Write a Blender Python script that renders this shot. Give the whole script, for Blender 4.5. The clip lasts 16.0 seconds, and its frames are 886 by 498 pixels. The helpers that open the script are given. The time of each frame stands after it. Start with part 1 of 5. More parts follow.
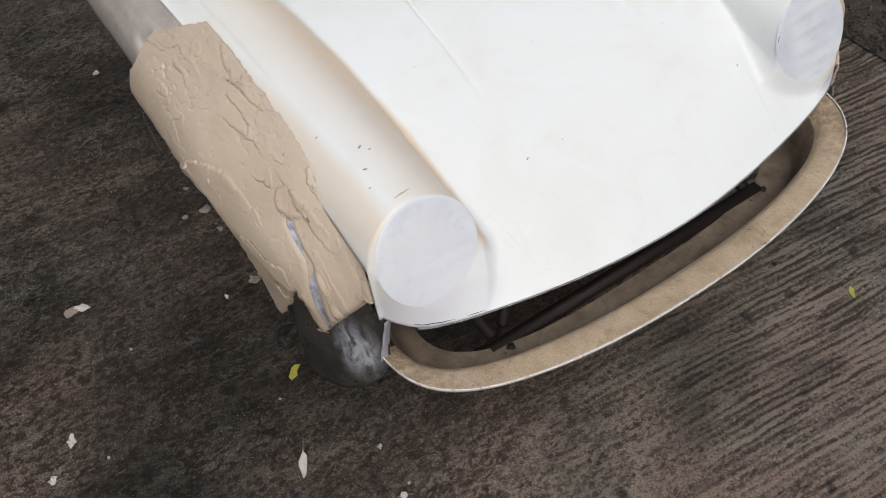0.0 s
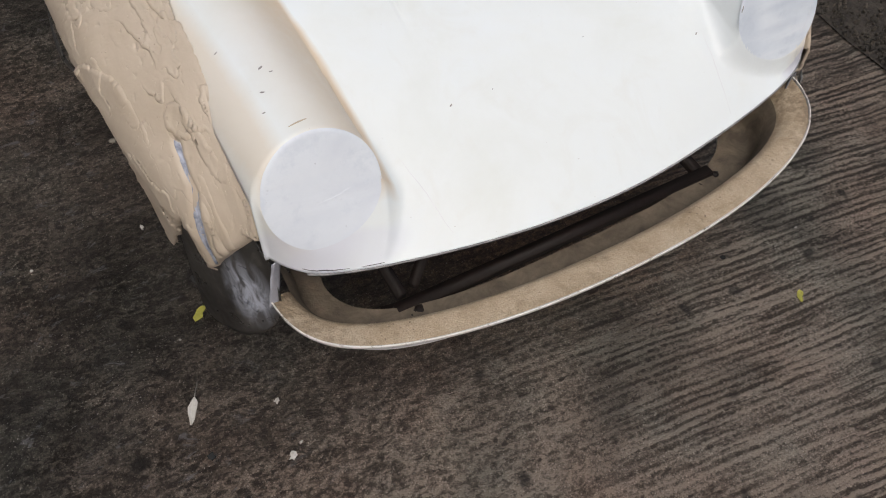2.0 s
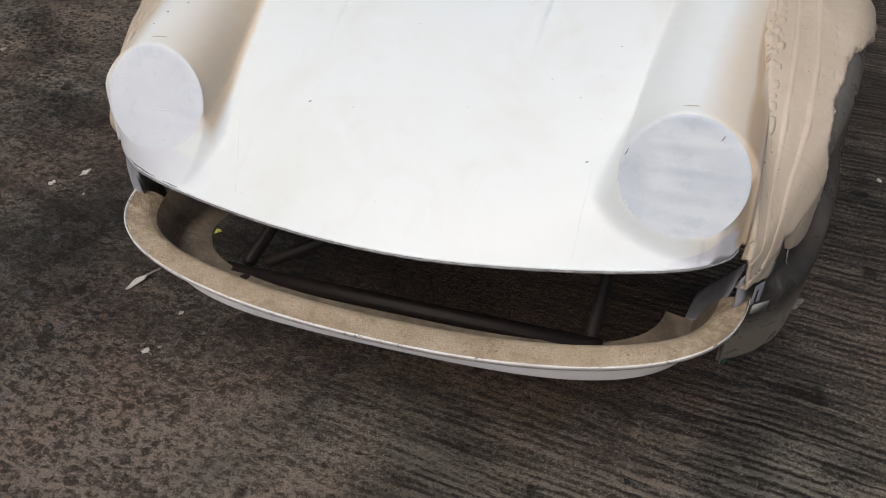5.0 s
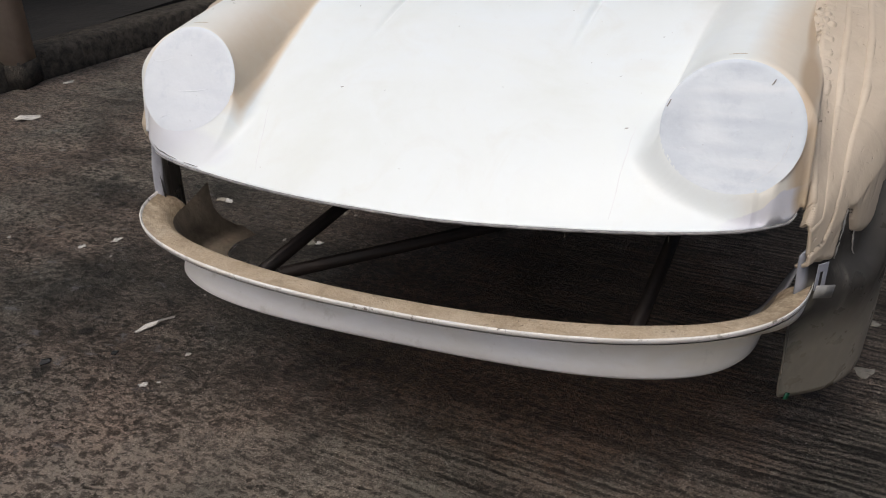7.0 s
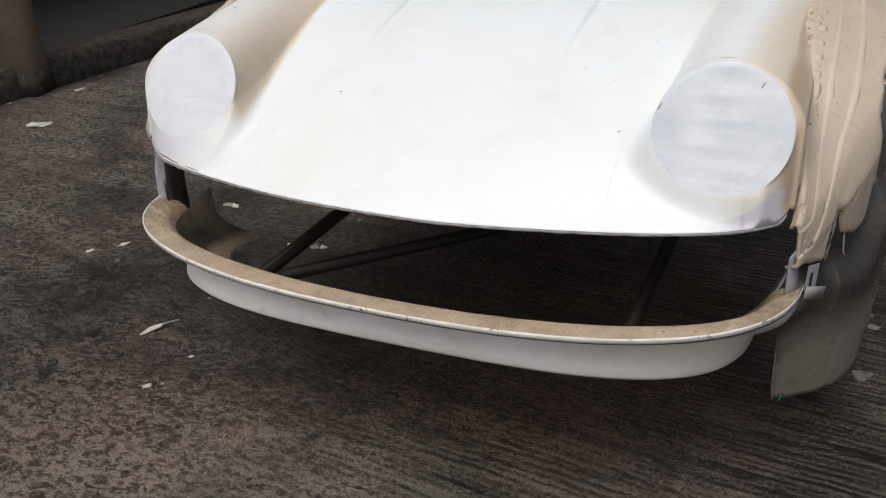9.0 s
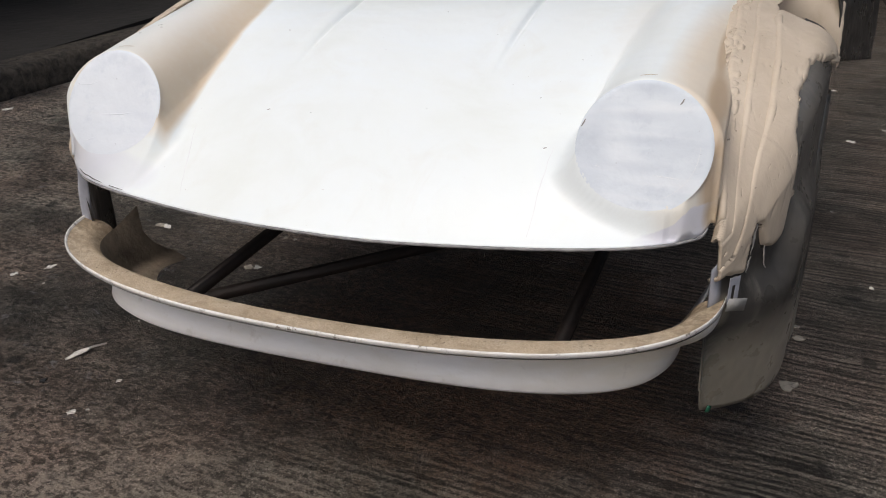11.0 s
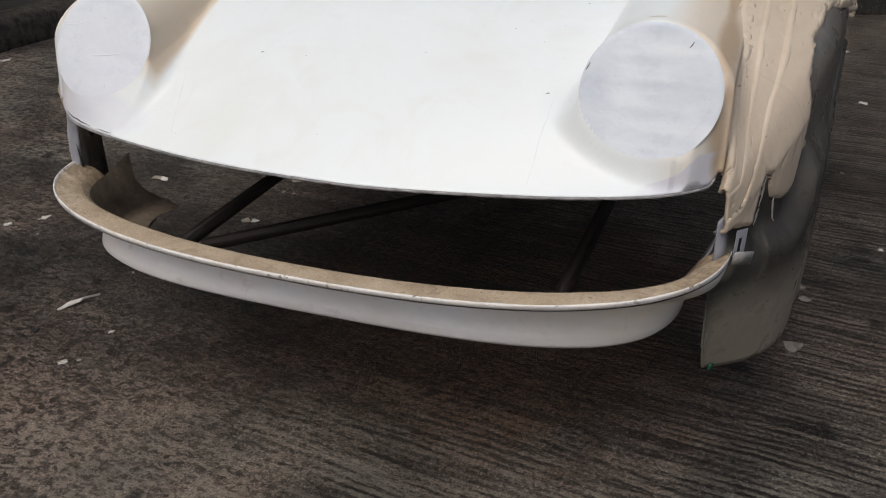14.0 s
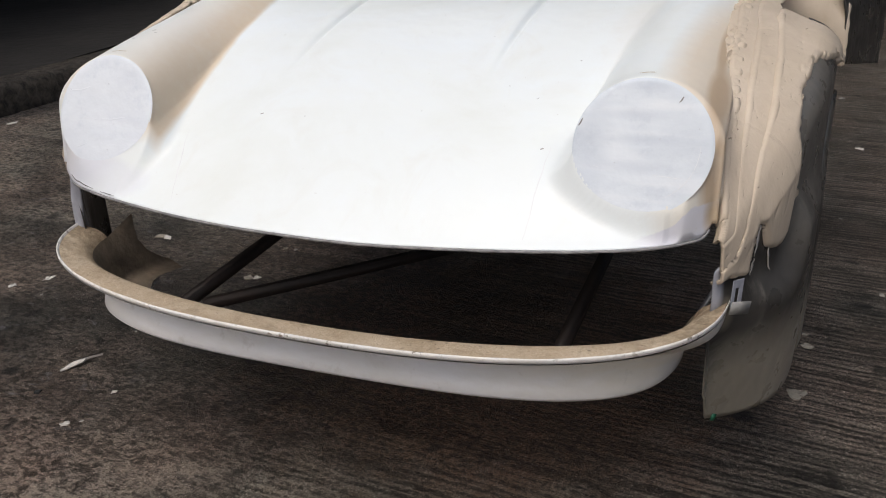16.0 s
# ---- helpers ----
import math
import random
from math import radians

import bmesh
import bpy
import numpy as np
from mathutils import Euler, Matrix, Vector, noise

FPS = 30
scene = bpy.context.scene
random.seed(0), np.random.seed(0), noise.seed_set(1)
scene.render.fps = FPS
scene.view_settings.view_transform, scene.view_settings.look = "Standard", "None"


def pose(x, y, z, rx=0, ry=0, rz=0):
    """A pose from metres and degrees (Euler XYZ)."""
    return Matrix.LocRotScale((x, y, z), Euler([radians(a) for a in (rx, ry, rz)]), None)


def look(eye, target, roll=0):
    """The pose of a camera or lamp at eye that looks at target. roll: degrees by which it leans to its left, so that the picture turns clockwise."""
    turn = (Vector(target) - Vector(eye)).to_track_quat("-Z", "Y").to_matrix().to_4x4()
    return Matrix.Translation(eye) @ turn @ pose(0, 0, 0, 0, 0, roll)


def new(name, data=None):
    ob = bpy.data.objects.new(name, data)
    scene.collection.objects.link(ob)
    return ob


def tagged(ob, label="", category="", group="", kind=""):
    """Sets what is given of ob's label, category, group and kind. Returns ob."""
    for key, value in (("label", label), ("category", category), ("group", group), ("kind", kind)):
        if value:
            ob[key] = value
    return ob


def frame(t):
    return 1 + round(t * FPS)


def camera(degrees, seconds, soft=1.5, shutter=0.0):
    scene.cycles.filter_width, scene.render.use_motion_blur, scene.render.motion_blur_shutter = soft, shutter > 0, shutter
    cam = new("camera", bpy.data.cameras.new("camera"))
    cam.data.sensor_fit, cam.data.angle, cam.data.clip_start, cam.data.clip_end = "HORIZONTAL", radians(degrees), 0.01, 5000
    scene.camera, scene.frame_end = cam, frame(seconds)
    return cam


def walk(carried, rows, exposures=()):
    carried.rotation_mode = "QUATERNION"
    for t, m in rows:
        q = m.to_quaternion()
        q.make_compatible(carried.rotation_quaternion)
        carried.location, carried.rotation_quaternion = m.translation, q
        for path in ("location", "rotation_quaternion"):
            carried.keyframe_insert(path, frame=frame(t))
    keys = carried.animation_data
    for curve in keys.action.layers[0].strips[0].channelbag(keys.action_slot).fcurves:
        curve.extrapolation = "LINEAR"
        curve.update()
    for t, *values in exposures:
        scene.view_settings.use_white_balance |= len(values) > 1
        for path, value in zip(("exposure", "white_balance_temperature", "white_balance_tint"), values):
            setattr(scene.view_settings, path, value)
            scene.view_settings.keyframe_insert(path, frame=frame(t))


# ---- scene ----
cam = camera(54.3, 16.0, soft=1.05)
PATH = [
    (0, (-0.985, -0.857, 1.941), (-0.34, 0.141, 0.332), -2.1),
    (0.5, (-0.917, -0.79, 1.859), (-0.24, 0.125, 0.215), -0.3),
    (1, (-0.84, -0.719, 1.787), (-0.123, 0.119, 0.119), 4.6),
    (1.5, (-0.829, -0.838, 1.798), (-0.156, 0.034, 0.129), 6.0),
    (2, (-0.816, -0.919, 1.805), (-0.19, 0.042, 0.166), 4.4),
    (2.5, (-0.748, -0.987, 1.819), (-0.158, 0.039, 0.207), 3.9),
    (3, (-0.466, -0.868, 1.707), (0.001, 0.153, 0.051), 5.4),
    (3.5, (-0.013, -0.832, 1.724), (0.164, 0.199, 0.019), 3.0),
    (4, (0.319, -1.016, 1.735), (0.089, 0.046, 0.056), -3.1),
    (4.2, (0.38, -1.073, 1.782), (0.025, 0.025, 0.148), -5.2),
    (6.3, (0.601, -1.362, 1.14), (-0.057, 0.267, 0.185), -2.1),
    (6.5, (0.594, -1.37, 1.131), (-0.1, 0.258, 0.199), -2.5),
    (7, (0.602, -1.376, 1.132), (-0.122, 0.251, 0.222), -2.7),
    (7.5, (0.604, -1.386, 1.131), (-0.146, 0.225, 0.213), -2.9),
    (8, (0.619, -1.38, 1.131), (-0.142, 0.225, 0.212), -3.2),
    (8.5, (0.627, -1.384, 1.13), (-0.139, 0.226, 0.224), -3.3),
    (9, (0.638, -1.385, 1.132), (-0.115, 0.238, 0.238), -3.1),
    (9.5, (0.649, -1.378, 1.129), (-0.07, 0.266, 0.246), -2.7),
    (12, (0.665, -1.369, 1.122), (0.048, 0.333, 0.271), -1.9),
    (12.5, (0.662, -1.365, 1.12), (0.052, 0.339, 0.269), -1.9),
    (13, (0.666, -1.358, 1.115), (0.05, 0.34, 0.257), -2.0),
    (13.5, (0.667, -1.348, 1.092), (0.038, 0.329, 0.202), -1.7),
    (14, (0.665, -1.34, 1.079), (0.022, 0.31, 0.15), -1.4),
    (14.5, (0.669, -1.338, 1.079), (0.02, 0.307, 0.144), -1.5),
    (15, (0.672, -1.338, 1.081), (0.016, 0.312, 0.161), -1.9),
    (15.5, (0.676, -1.339, 1.084), (0.01, 0.321, 0.189), -2.2),
    (16, (0.678, -1.342, 1.091), (0.009, 0.353, 0.267), -2.6),
]
walk(cam, [(t, look(eye, target, roll)) for t, eye, target, roll in PATH],
     [(0, -0.22), (0.5, -0.42), (1, -0.27), (2.5, -0.25), (3.5, -0.26), (4.2, -0.32), (6.3, -0.2), (8, -0.14), (12, -0.12), (13.5, -0.14), (14, -0.27), (15, -0.15), (16, -0.12)])

# ---------------------------------------------------------------- light
world = bpy.data.worlds.new("overcast_sky")
scene.world = world
world.use_nodes = True
wn = world.node_tree
sky = wn.nodes.new("ShaderNodeTexSky")
sky.sky_type = "NISHITA"
sky.sun_disc = False
sky.sun_elevation = radians(58)
sky.sun_rotation = radians(200)
sky.air_density, sky.dust_density, sky.ozone_density = 1.0, 6.0, 1.0
hsv = wn.nodes.new("ShaderNodeHueSaturation")
hsv.inputs["Saturation"].default_value = 0.85
wn.links.new(sky.outputs[0], hsv.inputs["Color"])
wn.links.new(hsv.outputs[0], wn.nodes["Background"].inputs["Color"])
wn.nodes["Background"].inputs["Strength"].default_value = 0.14

sun_data = bpy.data.lights.new("sun", "SUN")
sun_data.energy, sun_data.angle, sun_data.color = 1.02, radians(45), (0.96, 0.985, 1.0)
sun = new("sun", sun_data)
sun.matrix_world = look((-1.0, -1.2, 6.0), (0, 0, 0))


# ---------------------------------------------------------------- materials
def material(name, rough=0.5, metal=0.0):
    m = bpy.data.materials.new(name)
    m.use_nodes = True
    b = m.node_tree.nodes["Principled BSDF"]
    b.inputs["Roughness"].default_value = rough
    b.inputs["Metallic"].default_value = metal
    return m, m.node_tree, b


def coords(nt, scale=(1, 1, 1), rot=(0, 0, 0)):
    g = nt.nodes.new("ShaderNodeNewGeometry")
    mp = nt.nodes.new("ShaderNodeMapping")
    mp.inputs["Scale"].default_value = scale
    mp.inputs["Rotation"].default_value = rot
    nt.links.new(g.outputs["Position"], mp.inputs["Vector"])
    return mp.outputs["Vector"]


def noise_node(nt, vec, scale, detail=4, rough=0.55, dist=0.0):
    n = nt.nodes.new("ShaderNodeTexNoise")
    n.inputs["Scale"].default_value = scale
    n.inputs["Detail"].default_value = detail
    n.inputs["Roughness"].default_value = rough
    n.inputs["Distortion"].default_value = dist
    nt.links.new(vec, n.inputs["Vector"])
    return n.outputs["Fac"]


def ramp(nt, fac, stops):
    r = nt.nodes.new("ShaderNodeValToRGB")
    e = r.color_ramp.elements
    while len(e) < len(stops):
        e.new(0.5)
    for el, (p, c) in zip(e, stops):
        el.position = p
        el.color = (c, c, c, 1) if isinstance(c, (int, float)) else (*c, 1)
    nt.links.new(fac, r.inputs["Fac"])
    return r.outputs["Color"]


def mix(nt, fac, a, b, mode="MIX"):
    m = nt.nodes.new("ShaderNodeMix")
    m.data_type, m.blend_type = "RGBA", mode
    for sock, v in ((m.inputs["Factor"], fac), (m.inputs["A"], a), (m.inputs["B"], b)):
        if isinstance(v, (int, float)):
            sock.default_value = v
        elif isinstance(v, tuple):
            sock.default_value = (*v, 1)
        else:
            nt.links.new(v, sock)
    return m.outputs["Result"]


def calc(nt, op, a, b=0.0, clamp=False):
    m = nt.nodes.new("ShaderNodeMath")
    m.operation, m.use_clamp = op, clamp
    for sock, v in zip(m.inputs, (a, b)):
        if isinstance(v, (int, float)):
            sock.default_value = v
        else:
            nt.links.new(v, sock)
    return m.outputs[0]


def bump(nt, b, height, strength, dist):
    n = nt.nodes.new("ShaderNodeBump")
    n.inputs["Strength"].default_value = strength
    n.inputs["Distance"].default_value = dist
    nt.links.new(height, n.inputs["Height"])
    nt.links.new(n.outputs[0], b.inputs["Normal"])


def wash(nt, centre, size, soft=1.0, turn=0.0):
    """A soft-edged patch of colour round a place, 1 in its middle."""
    g = nt.nodes.new("ShaderNodeNewGeometry")
    mp = nt.nodes.new("ShaderNodeMapping")
    mp.vector_type = "TEXTURE"
    mp.inputs["Location"].default_value = centre
    mp.inputs["Scale"].default_value = size
    mp.inputs["Rotation"].default_value = (0, 0, turn)
    nt.links.new(g.outputs["Position"], mp.inputs["Vector"])
    ln = nt.nodes.new("ShaderNodeVectorMath")
    ln.operation = "LENGTH"
    nt.links.new(mp.outputs[0], ln.inputs[0])
    return calc(nt, "MULTIPLY", calc(nt, "SUBTRACT", 1.0, ln.outputs["Value"], True), soft)


def make_white_skin():
    m, nt, b = material("white_gelcoat", 0.33)
    v = coords(nt)
    big = noise_node(nt, v, 3.2, 5, 0.62, 0.6)
    fine = noise_node(nt, v, 60, 3)
    col = ramp(nt, big, [(0.34, (0.765, 0.81, 0.82)), (0.50, (0.76, 0.795, 0.785)), (0.68, (0.725, 0.755, 0.725))])
    # tan filler dust rubbed into the inner flank of one fender, up from the valley
    sep = nt.nodes.new("ShaderNodeSeparateXYZ")
    nt.links.new(nt.nodes.new("ShaderNodeNewGeometry").outputs["Position"], sep.inputs[0])
    X, Y = sep.outputs["X"], sep.outputs["Y"]
    valley = calc(nt, "SUBTRACT", -0.376, calc(nt, "ADD", calc(nt, "MULTIPLY", Y, 0.053), calc(nt, "MULTIPLY", calc(nt, "MULTIPLY", Y, Y), 0.12)))
    up = calc(nt, "ADD", calc(nt, "SUBTRACT", valley, X), calc(nt, "MULTIPLY", calc(nt, "SUBTRACT", big, 0.5), 0.02))
    flank = ramp(nt, up, [(0.0, 0.0), (0.012, 0.95), (0.045, 0.82), (0.085, 0.48), (0.17, 0.0)])
    along = calc(nt, "MULTIPLY", ramp(nt, calc(nt, "ADD", Y, 0.13), [(0.035, 0.0), (0.06, 1.0), (0.53, 0.95), (0.98, 0.45)]), calc(nt, "ADD", 0.85, calc(nt, "MULTIPLY", fine, 0.3)), True)
    col = mix(nt, calc(nt, "MULTIPLY", flank, along), col, (0.64, 0.515, 0.365))
    # and along the outer border of both fenders
    for c, s, k, sharp in (((0.60, 0.15, 0.78), (0.085, 0.48, 0.4), 0.8, 1.8), ((-0.60, 0.15, 0.78), (0.05, 0.5, 0.4), 0.6, 1.8), ((0.43, 0.40, 0.77), (0.05, 0.3, 0.3), 0.15, 1.5)):
        f = calc(nt, "MULTIPLY", wash(nt, c, s, k * sharp, radians(5 if c[0] < 0 else -5)), calc(nt, "ADD", 0.8, calc(nt, "MULTIPLY", fine, 0.4)), True)
        f = calc(nt, "MINIMUM", f, k)
        col = mix(nt, f, col, (0.68, 0.575, 0.44))
    for c, s in (((0.618, -0.055, 0.63), (0.030, 0.075, 0.11)), ((0.606, 0.03, 0.73), (0.022, 0.12, 0.10)), ((0.600, 0.20, 0.785), (0.012, 0.16, 0.06))):
        col = mix(nt, calc(nt, "MINIMUM", wash(nt, c, s, 1.8), 0.85), col, (0.50, 0.37, 0.24))
    # lilac primer on the chins
    for c, s, k in (((-0.575, -0.085, 0.580), (0.15, 0.08, 0.075), 0.6), ((-0.50, -0.12, 0.56), (0.14, 0.06, 0.05), 0.4)):
        col = mix(nt, calc(nt, "MINIMUM", wash(nt, c, s, 1.6), k), col, (0.64, 0.65, 0.72))
    chin = ramp(nt, X, [(0.500, 0.549), (0.5327, 0.562), (0.5665, 0.577), (0.587, 0.601), (0.62, 0.606)])
    under = calc(nt, "ADD", calc(nt, "SUBTRACT", chin, sep.outputs["Z"]), calc(nt, "MULTIPLY", calc(nt, "SUBTRACT", fine, 0.5), 0.010))
    primer = calc(nt, "MULTIPLY", ramp(nt, calc(nt, "ADD", calc(nt, "MULTIPLY", under, 10.0), 0.5), [(0.49, 0.0), (0.52, 1.0)]), ramp(nt, X, [(0.50, 0.0), (0.545, 0.9)]))
    primer = calc(nt, "MULTIPLY", primer, ramp(nt, calc(nt, "ADD", Y, 0.5), [(0.42, 1.0), (0.44, 0.0)]))
    col = mix(nt, primer, col, (0.60, 0.60, 0.66))
    scuff = calc(nt, "MULTIPLY", wash(nt, (0.622, -0.088, 0.585), (0.020, 0.05, 0.040), 2.2), ramp(nt, X, [(0.600, 0.0), (0.606, 0.9)]), True)
    col = mix(nt, scuff, col, (0.47, 0.36, 0.24))
    # grey primer round one plug, with the inner flank's shade painted into it
    primer_and_shade = calc(nt, "MULTIPLY", wash(nt, (0.455, -0.055, 0.675), (0.14, 0.12, 0.13), 2.4), calc(nt, "ADD", 0.7, calc(nt, "MULTIPLY", big, 0.6)), True)
    col = mix(nt, calc(nt, "MULTIPLY", primer_and_shade, 0.28), col, (0.55, 0.60, 0.66))
    stain = ramp(nt, noise_node(nt, coords(nt, (1, 0.6, 1)), 9, 5, 0.65, 1.0), [(0.55, 0.0), (0.85, 0.35)])
    col = mix(nt, stain, col, (0.66, 0.64, 0.57))
    specks = ramp(nt, noise_node(nt, v, 150, 1), [(0.80, 0.0), (0.84, 0.6)])
    col = mix(nt, specks, col, (0.45, 0.42, 0.38))
    nt.links.new(col, b.inputs["Base Color"])
    nt.links.new(ramp(nt, noise_node(nt, v, 5, 2), [(0.3, 0.28), (0.7, 0.42)]), b.inputs["Roughness"])
    bump(nt, b, calc(nt, "ADD", noise_node(nt, v, 14, 2), calc(nt, "MULTIPLY", noise_node(nt, v, 220, 3), 0.06)), 0.12, 0.02)
    return m


def make_disc(name, lo, hi, grey, banding, streaks=()):
    m, nt, b = material(name, 0.5)
    n = noise_node(nt, coords(nt, (1, 1, 2)), 7, 5, 0.6, 0.6)
    col = ramp(nt, n, [(0.35, lo), (0.65, hi)])
    smear = ramp(nt, noise_node(nt, coords(nt), 26, 5, 0.7), [(0.53, 0.0), (0.72, 0.6)])
    col = mix(nt, smear, col, grey)
    bands = ramp(nt, noise_node(nt, coords(nt, (0.35, 1, 3.0)), 13, 3, 0.5, 0.3), [(0.46, 0.0), (0.66, banding)])
    col = mix(nt, bands, col, (0.77, 0.795, 0.82))
    # greyer strokes of the spreader across the plug, and a tall patch at its inner rim
    for c, s in streaks:
        f = calc(nt, "MULTIPLY", wash(nt, c, s, 1.6, radians(2)), calc(nt, "ADD", 0.2, n), True)
        col = mix(nt, calc(nt, "MULTIPLY", f, 0.5), col, grey)
    specks = ramp(nt, noise_node(nt, coords(nt), 110, 2), [(0.73, 0.0), (0.78, 0.5)])
    col = mix(nt, specks, col, (0.42, 0.43, 0.47))
    nt.links.new(col, b.inputs["Base Color"])
    bump(nt, b, noise_node(nt, coords(nt), 35, 4), 0.15, 0.01)
    return m


def make_filler(name, base, dark):
    m, nt, b = material(name, 0.5)
    v = coords(nt, (1, 0.5, 0.6))
    n = noise_node(nt, v, 11, 5, 0.6, 0.7)
    col = ramp(nt, n, [(0.34, base), (0.68, dark)])
    pits = ramp(nt, noise_node(nt, coords(nt), 95, 2), [(0.74, 0.0), (0.79, 0.8)])
    col = mix(nt, pits, col, (0.16, 0.12, 0.09))
    nt.links.new(col, b.inputs["Base Color"])
    nt.links.new(ramp(nt, n, [(0.3, 0.4), (0.7, 0.62)]), b.inputs["Roughness"])
    h = calc(nt, "ADD", calc(nt, "MULTIPLY", noise_node(nt, coords(nt, (1, 1, 0.35)), 45, 5, 0.6, 0.6), 0.5), calc(nt, "MULTIPLY", noise_node(nt, coords(nt), 240, 3), 0.05))
    h = calc(nt, "SUBTRACT", h, calc(nt, "MULTIPLY", pits, 0.7))
    bump(nt, b, h, 0.4, 0.006)
    return m


def make_sheet():
    m, nt, b = material("grey_plastic_sheet", 0.3, 0.0)
    v = coords(nt)
    n = noise_node(nt, v, 6, 5, 0.6, 0.6)
    col = ramp(nt, n, [(0.35, (0.026, 0.0245, 0.023)), (0.68, (0.066, 0.062, 0.056))])
    smear = ramp(nt, noise_node(nt, coords(nt, (1, 1, 0.22)), 24, 4, 0.6, 0.8), [(0.60, 0.0), (0.74, 0.5)])
    col = mix(nt, smear, col, (0.24, 0.22, 0.19))
    # paler and tanner towards the foot, and on a spot at the front
    pale_low = calc(nt, "MULTIPLY", calc(nt, "MAXIMUM", wash(nt, (0.72, 0.06, 0.15), (0.26, 0.40, 0.24), 2.4), wash(nt, (0.655, -0.08, 0.37), (0.02, 0.03, 0.09), 2.0)),
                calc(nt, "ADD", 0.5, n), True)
    col = mix(nt, calc(nt, "MULTIPLY", pale_low, 0.95), col, (0.34, 0.305, 0.24))
    upper = calc(nt, "MULTIPLY", wash(nt, (0.76, 0.18, 0.68), (0.22, 0.34, 0.24), 1.8), ramp(nt, noise_node(nt, coords(nt, (1, 2, 0.25)), 16, 4, 0.6, 0.5), [(0.35, 0.35), (0.65, 1.0)]), True)
    col = mix(nt, calc(nt, "MULTIPLY", upper, 0.8), col, (0.155, 0.143, 0.125))
    # bluish highlight on the front of the other sheet, painted as a pale patch
    film = calc(nt, "MULTIPLY", calc(nt, "MAXIMUM", wash(nt, (-0.650, -0.020, 0.42), (0.08, 0.055, 0.14), 1.9), wash(nt, (-0.69, 0.085, 0.665), (0.08, 0.10, 0.07), 2.5)),
                ramp(nt, noise_node(nt, coords(nt, (1.5, 1.5, 0.5)), 22, 4, 0.6, 0.8), [(0.38, 0.1), (0.62, 1.0)]), True)
    col = mix(nt, film, col, (0.52, 0.55, 0.63))
    # paler blue-grey patch down the right sheet's front edge
    col = mix(nt, calc(nt, "MULTIPLY", wash(nt, (0.635, -0.088, 0.49), (0.022, 0.020, 0.085), 3.0), calc(nt, "ADD", 0.35, n), True), col, (0.28, 0.29, 0.33))
    nt.links.new(col, b.inputs["Base Color"])
    nt.links.new(ramp(nt, noise_node(nt, v, 17, 4), [(0.3, 0.22), (0.7, 0.45)]), b.inputs["Roughness"])
    bump(nt, b, noise_node(nt, coords(nt, (1, 1, 0.5)), 10, 3), 0.35, 0.02)
    return m


def make_raw_glass():
    m, nt, b = material("raw_fibreglass", 0.75)
    v = coords(nt)
    n = noise_node(nt, v, 14, 6, 0.7, 0.5)
    col = ramp(nt, n, [(0.32, (0.37, 0.28, 0.18)), (0.5, (0.50, 0.395, 0.275)), (0.68, (0.60, 0.50, 0.37))])
    sand = noise_node(nt, v, 320, 3, 0.7)
    col = mix(nt, ramp(nt, sand, [(0.36, 0.35), (0.50, 0.0)]), col, (0.27, 0.20, 0.125))
    col = mix(nt, ramp(nt, sand, [(0.56, 0.0), (0.68, 0.4)]), col, (0.70, 0.60, 0.46))
    spots = calc(nt, "MULTIPLY", ramp(nt, noise_node(nt, v, 120, 3, 0.65), [(0.60, 0.0), (0.68, 0.75)]), ramp(nt, noise_node(nt, v, 11, 3, 0.6), [(0.42, 0.0), (0.62, 1.0)]))
    # dirt settled towards the two ends of the hoop
    sep = nt.nodes.new("ShaderNodeSeparateXYZ")
    nt.links.new(v, sep.inputs[0])
    ends_ = ramp(nt, calc(nt, "ABSOLUTE", sep.outputs["X"]), [(0.48, 0.0), (0.62, 0.75)])
    dirt = calc(nt, "MAXIMUM", ramp(nt, noise_node(nt, v, 24, 5, 0.7, 0.6), [(0.58, 0.0), (0.74, 0.5)]), calc(nt, "MULTIPLY", ends_, ramp(nt, noise_node(nt, v, 60, 4, 0.7), [(0.42, 0.1), (0.58, 1.0)])))
    col = mix(nt, dirt, col, (0.21, 0.155, 0.10))
    col = mix(nt, spots, col, (0.13, 0.09, 0.06))
    nt.links.new(col, b.inputs["Base Color"])
    bump(nt, b, calc(nt, "ADD", sand, calc(nt, "MULTIPLY", noise_node(nt, v, 70, 4, 0.7), 1.4)), 0.7, 0.004)
    return m


def make_valance_white():
    m, nt, b = material("valance_white_paint", 0.38)
    v = coords(nt)
    n = noise_node(nt, coords(nt, (1, 1, 3)), 7, 4, 0.6, 0.5)
    col = ramp(nt, n, [(0.35, (0.83, 0.825, 0.835)), (0.68, (0.76, 0.74, 0.71))])
    # cream towards one end; below the rim it paints in the lip's shade
    cream = calc(nt, "MULTIPLY", calc(nt, "MAXIMUM", wash(nt, (0.58, -0.20, 0.36), (0.34, 0.22, 0.12), 1.4), wash(nt, (0.10, -0.33, 0.41), (0.50, 0.2, 0.05), 1.0)), calc(nt, "ADD", 0.3, n), True)
    col = mix(nt, calc(nt, "MULTIPLY", cream, 0.8), col, (0.76, 0.69, 0.55))
    grime = ramp(nt, noise_node(nt, v, 22, 5, 0.65), [(0.60, 0.0), (0.74, 0.5)])
    col = mix(nt, grime, col, (0.47, 0.43, 0.37))
    nt.links.new(col, b.inputs["Base Color"])
    bump(nt, b, calc(nt, "ADD", noise_node(nt, v, 30, 3), calc(nt, "MULTIPLY", noise_node(nt, coords(nt, (1, 1, 2.2)), 8, 3, 0.5, 0.5), 2.2)), 0.16, 0.012)
    return m


